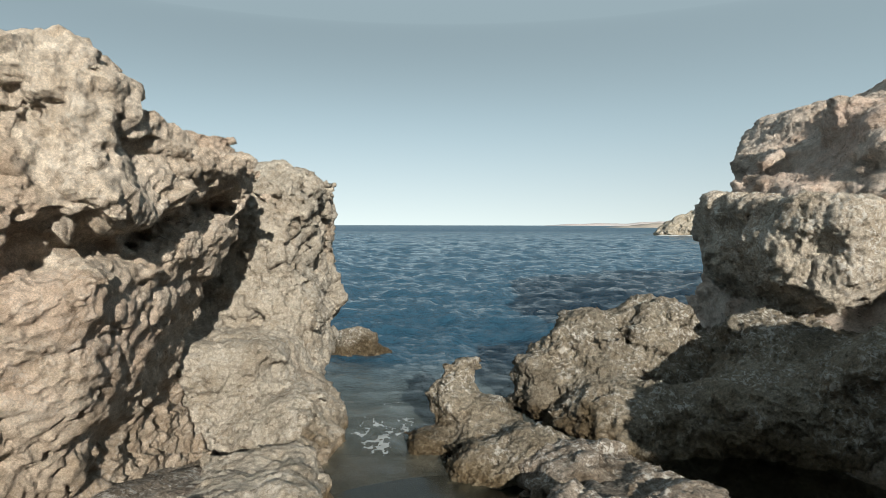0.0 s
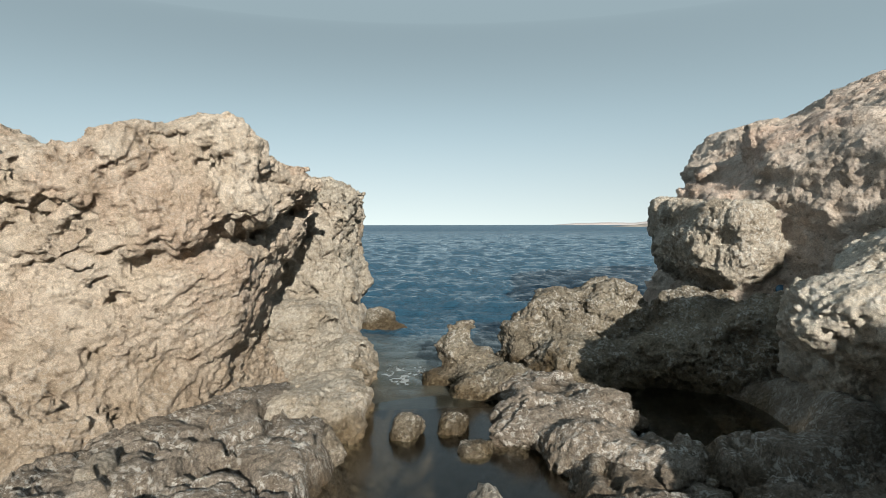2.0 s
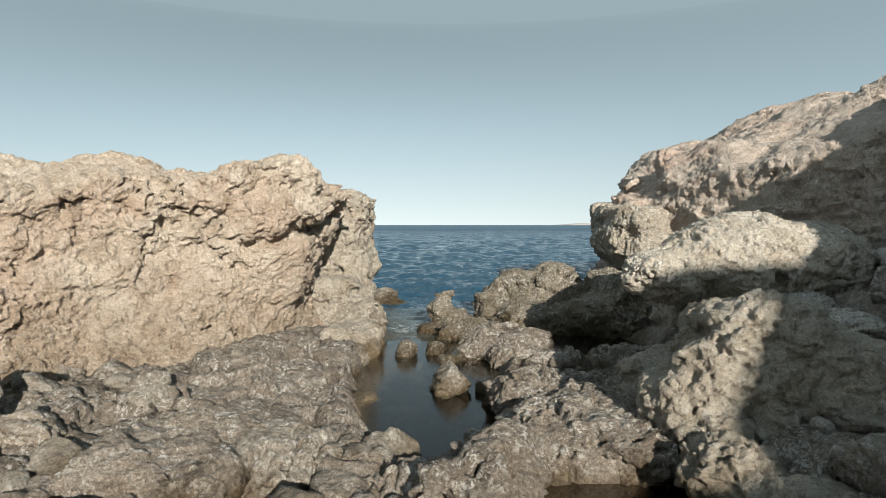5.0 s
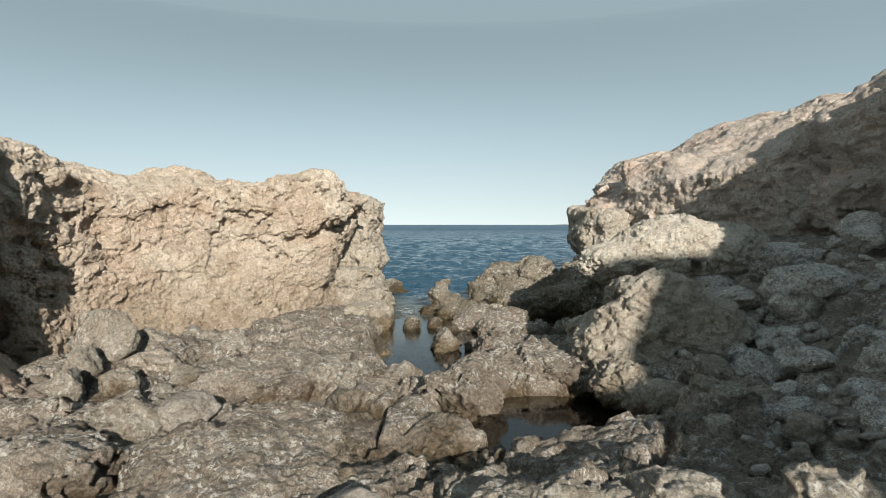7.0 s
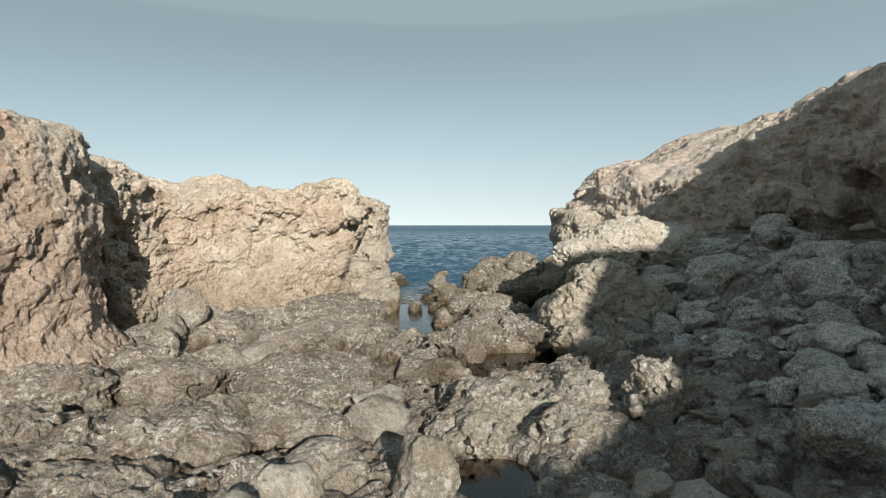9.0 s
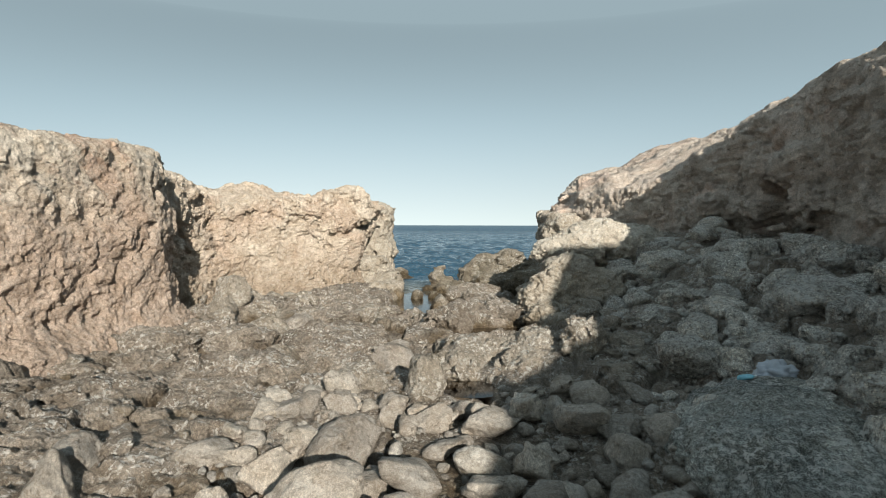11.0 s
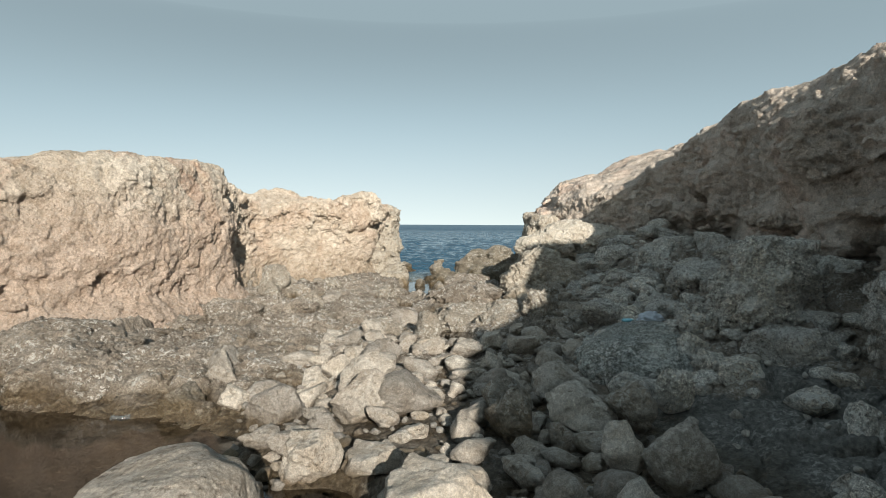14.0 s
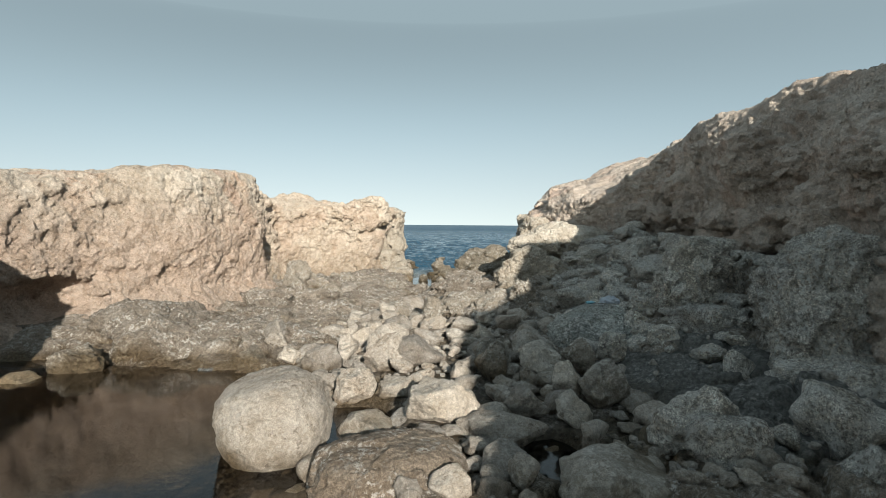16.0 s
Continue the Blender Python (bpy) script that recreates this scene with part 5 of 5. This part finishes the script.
def on_right_shelf(rs):
    """Fewer stones lie on the dark gravelly floor."""
    x, y = rs.uniform(1.8, 4.2), rs.uniform(-9.8, 0.5)
    while math.hypot((x - 3.0) / 1.1, (y + 8.1) / 1.3) < 1 and rs.random() < 0.75:
        x, y = rs.uniform(1.8, 4.2), rs.uniform(-9.8, 0.5)
    return x, y


def on_left_shelf(rs):
    return rs.uniform(-3.2, 0.2), rs.uniform(-6.2, -0.5)


scatter(290, on_beach, 0.08, 0.36, 0.85, 3, 0.25)
scatter(420, on_beach, 0.035, 0.11, 0.9, 13, 0.2, 12, STONE_DARK, "small brown-grey pebbles between the beach stones")
scatter(170, on_right_shelf, 0.12, 0.46, 0.45, 5, 0.12, 40, None, "pale grey limestone rock on the shaded slope", CRUSTED_SMALL, 1.0, "rock")
scatter(46, lambda rs: (rs.uniform(2.5, 4.6), rs.uniform(-5.2, 1.4)), 0.28, 0.8, 0.5, 25, 0.06, 60, None, "large pale boulder on the slope below the cliff", CRUSTED, 1.0, "rock")
scatter(260, on_right_shelf, 0.05, 0.16, 0.45, 15, 0.2, 12, STONE_DARK, "grey rubble on the shaded rock shelf")
scatter(22, on_left_shelf, 0.14, 0.36, 0.5, 7, 0.2, 40, None, "flat broken slab of grey shelf rock", SLABS, 0.6, "flat_rock")
scatter(30, lambda rs: (rs.uniform(-3.7, -0.45), rs.uniform(-1.3, 1.5)), 0.12, 0.42, 0.5, 27, 0.08, 40, None, "broken grey-brown rock at the cliff foot", RUGGED_SMALL, 0.9, "rock")
scatter(70, on_left_shelf, 0.04, 0.18, 0.5, 6, 0.2, 12, ROCK_GREY, "small loose stones on the rock shelf")


# ---- litter ----
def part(name, bm, material, parent, label=""):
    """One mesh under its thing."""
    me = bpy.data.meshes.new(name)
    bm.to_mesh(me)
    bm.free()
    for poly in me.polygons:
        poly.use_smooth = True
    me.materials.append(material)
    ob = new(name, me)
    ob.parent = parent
    return tagged(ob, label) if label else ob


def plastic(name, colour, clear, roughness):
    n = Nodes(name)
    n.link(n.mix(n.span(n.noise(30, 3), 0.3, 0.7), colour, tuple(0.85 * c for c in colour)), n.bsdf.inputs["Base Color"])
    n.bsdf.inputs["Roughness"].default_value = roughness
    n.bsdf.inputs["Transmission Weight"].default_value = clear
    n.bsdf.inputs["IOR"].default_value = 1.4
    return n.mat


CLEAR_PLASTIC = plastic("clear_plastic", (0.8, 0.82, 0.82), 0.9, 0.12)
BLUE_PLASTIC = plastic("blue_plastic", (0.22, 0.50, 0.62), 0.0, 0.3)
LID_PLASTIC = plastic("dark_blue_plastic", (0.07, 0.15, 0.24), 0.0, 0.4)
WHITE_PLASTIC = plastic("white_plastic", (0.75, 0.78, 0.78), 0.0, 0.4)
BAG_PLASTIC = plastic("bag_plastic", (0.55, 0.60, 0.68), 0.35, 0.3)


def turned(rings, crush, seed, segments=18):
    """A skin turned round the x axis from rings of (x, radius), dented."""
    bm = bmesh.new()
    loops = []
    for x, r in rings:
        loop = []
        for k in range(segments):
            a = 2 * math.pi * k / segments
            dent = 1 + crush * noise.noise(Vector((x * 18 + seed, math.cos(a) * 1.3, math.sin(a) * 1.3)))
            loop.append(bm.verts.new((x, r * dent * math.cos(a), r * dent * math.sin(a) * (1 - 0.4 * crush))))
        loops.append(loop)
    for a, b in zip(loops, loops[1:]):
        for k in range(segments):
            bm.faces.new((a[k], a[(k + 1) % segments], b[(k + 1) % segments], b[k]))
    bm.faces.new(loops[0][::-1])
    bm.faces.new(loops[-1])
    return bm


def bottle(x, y, z, length, turn, tip, body_material, cap_material, label, crush, seed):
    thing = new("plastic_bottle")
    r = length * 0.145
    ribs = [(length * (0.02 + 0.62 * k / 24), r * (1 - 0.07 * (k % 3 == 1))) for k in range(25)]
    body = [(0.0, r * 0.8)] + ribs + [(length * 0.76, r * 0.8), (length * 0.86, r * 0.42), (length * 0.92, r * 0.36)]
    part("body", turned(body, crush, seed), body_material, thing)
    part("cap", turned([(length * 0.92, r * 0.42), (length, r * 0.42)], 0.0, seed), cap_material, thing)
    thing.matrix_world = pose(x, y, z + r * 0.75, 0, tip, turn)
    return tagged(thing, label, "bottle")


bottle(-2.05, -6.86, POOL_LEVEL - 0.03, 0.23, 8, 0, CLEAR_PLASTIC, WHITE_PLASTIC, "crushed clear plastic bottle floating at the pool edge", 0.5, 1)
bottle(-1.80, -6.78, POOL_LEVEL - 0.02, 0.21, 25, 0, CLEAR_PLASTIC, BLUE_PLASTIC, "dented clear plastic bottle at the pool edge", 0.4, 4)


def top_of(x, y, *names):
    """The level of the highest rock at a spot."""
    best = float(ground_z(x, y)[0])
    for ob in scene.objects:
        if ob.type == "MESH" and ob.name.split(".")[0] in names:
            co = np.empty(len(ob.data.vertices) * 3, F)
            ob.data.vertices.foreach_get("co", co)
            co = co.reshape(-1, 3)
            near = (np.abs(co[:, 0] - x) < 0.05) & (np.abs(co[:, 1] - y) < 0.05) & (co[:, 2] < 0.75)
            if near.any():
                best = max(best, float(co[near, 2].max()))
    return best


bottle(2.36, -5.2, top_of(2.4, -5.2, "gravel_mound") - 0.01, 0.14, 20, 0, BLUE_PLASTIC, WHITE_PLASTIC, "small crushed blue plastic bottle on the gravel", 0.7, 7)


def crumpled_bag(x, y, z, size):
    thing = new("plastic_bag")
    bm = bmesh.new()
    bmesh.ops.create_icosphere(bm, subdivisions=4, radius=1.0)
    for v in bm.verts:
        n3 = noise.noise(v.co * 2.3) * 0.35 + noise.noise(v.co * 6.0) * 0.16
        v.co = Vector((v.co.x * size * (1 + n3), v.co.y * size * 0.7 * (1 + n3), max(v.co.z, -0.25) * size * 0.5 * (1 + 1.5 * n3)))
    part("film", bm, BAG_PLASTIC, thing)
    thing.matrix_world = pose(x, y, z + size * 0.08, 0, 0, 20)
    return tagged(thing, "crumpled translucent blue-grey plastic bag among the stones", "bag")


crumpled_bag(2.72, -4.95, top_of(2.72, -4.95, "gravel_mound", "rock_outcrop"), 0.14)
cup_z = top_of(2.8, 4.62, "rock_outcrop")
cup = new("plastic_cup")
part("body", turned([(0, 0.032), (0.03, 0.036), (0.06, 0.04), (0.09, 0.044)], 0.15, 2), CLEAR_PLASTIC, cup)
cup.matrix_world = pose(2.8, 4.62, cup_z, 0, -90, 0)
tagged(cup, "clear plastic cup standing on a shaded rock ledge", "cup")
jar_z = top_of(3.08, 4.5, "rock_outcrop")
jar = new("plastic_tub")
part("body", turned([(0, 0.05), (0.05, 0.055), (0.09, 0.055)], 0.05, 3), CLEAR_PLASTIC, jar)
part("lid", turned([(0.09, 0.058), (0.105, 0.058)], 0.0, 3), LID_PLASTIC, jar, "round dark blue plastic lid")
jar.matrix_world = pose(3.08, 4.5, jar_z + 0.05, 0, -30, -80)
tagged(jar, "plastic tub with a blue lid lying on the rock ledge", "container")

# ---- foam ----
FOAM = plain_material("sea_foam", (0.8, 0.83, 0.84), (0.7, 0.75, 0.77), 40, 0.8)
FOAM.node_tree.nodes["Principled BSDF"].inputs["Alpha"].default_value = 0.34


def foam_lace(x0, x1, y0, y1, cell, share):
    """A thin torn film of foam drifting on the water."""
    gx, gy = np.meshgrid(np.arange(x0, x1, cell), np.arange(y0, y1, cell), indexing="ij")
    x, y = gx.ravel(), gy.ravel()
    q = np.stack([x * 13, y * 8, 0 * x + 3.3], 1).astype(F)
    u, w = (2 * x - x0 - x1) / (x1 - x0), (2 * y - y0 - y1) / (y1 - y0)
    dense = fbm(q, 4, 0.6, True) + 0.5 * fbm(q * F(0.35) + F(5), 2) - 0.9 * np.maximum(np.hypot(u, w) - 0.35, 0) - share
    v = np.stack([x, y, np.maximum(sea_height(x, y), SEA_LEVEL) + 0.006 + 0.012 * np.clip(dense, 0, 1)], 1)
    k = np.arange(x.size).reshape(gx.shape)
    f = np.stack([k[:-1, :-1], k[1:, :-1], k[1:, 1:], k[:-1, 1:]], -1).reshape(-1, 4)
    f = f[(dense[f] > 0).all(1)]
    used, back = np.unique(f, return_inverse=True)
    return tagged(new("foam", mesh_from("foam", v[used], back.reshape(f.shape), FOAM)), "thin white sea foam washing round the rock feet", "foam", kind="stuff")


foam_lace(-1.0, -0.2, 3.5, 5.2, 0.007, 0.41)
foam_lace(0.2, 0.9, 4.2, 5.0, 0.012, 0.36)


def surf_line(count, seed):
    """Broken white water along the island's foot."""
    rs = random.Random(seed)
    verts, faces = [], []
    for _ in range(count):
        x, y = rs.uniform(27.0, 37.5), 84.6 + rs.gauss(0, 0.5)
        w, h = rs.uniform(0.2, 0.9), rs.uniform(0.03, 0.16)
        base = len(verts)
        for k in range(8):
            a = 2 * math.pi * k / 8
            verts.append((x + w * math.cos(a) * rs.uniform(0.7, 1.2), y + 0.4 * w * math.sin(a), SEA_LEVEL + 0.04))
        verts.append((x, y, SEA_LEVEL + 0.04 + h))
        faces += [(base + k, base + (k + 1) % 8, base + 8) for k in range(8)]
    return tagged(new("foam", mesh_from("foam", np.array(verts, F), np.array(faces), FOAM)), "white surf breaking at the foot of the island", "foam", kind="stuff")


surf_line(50, 3)
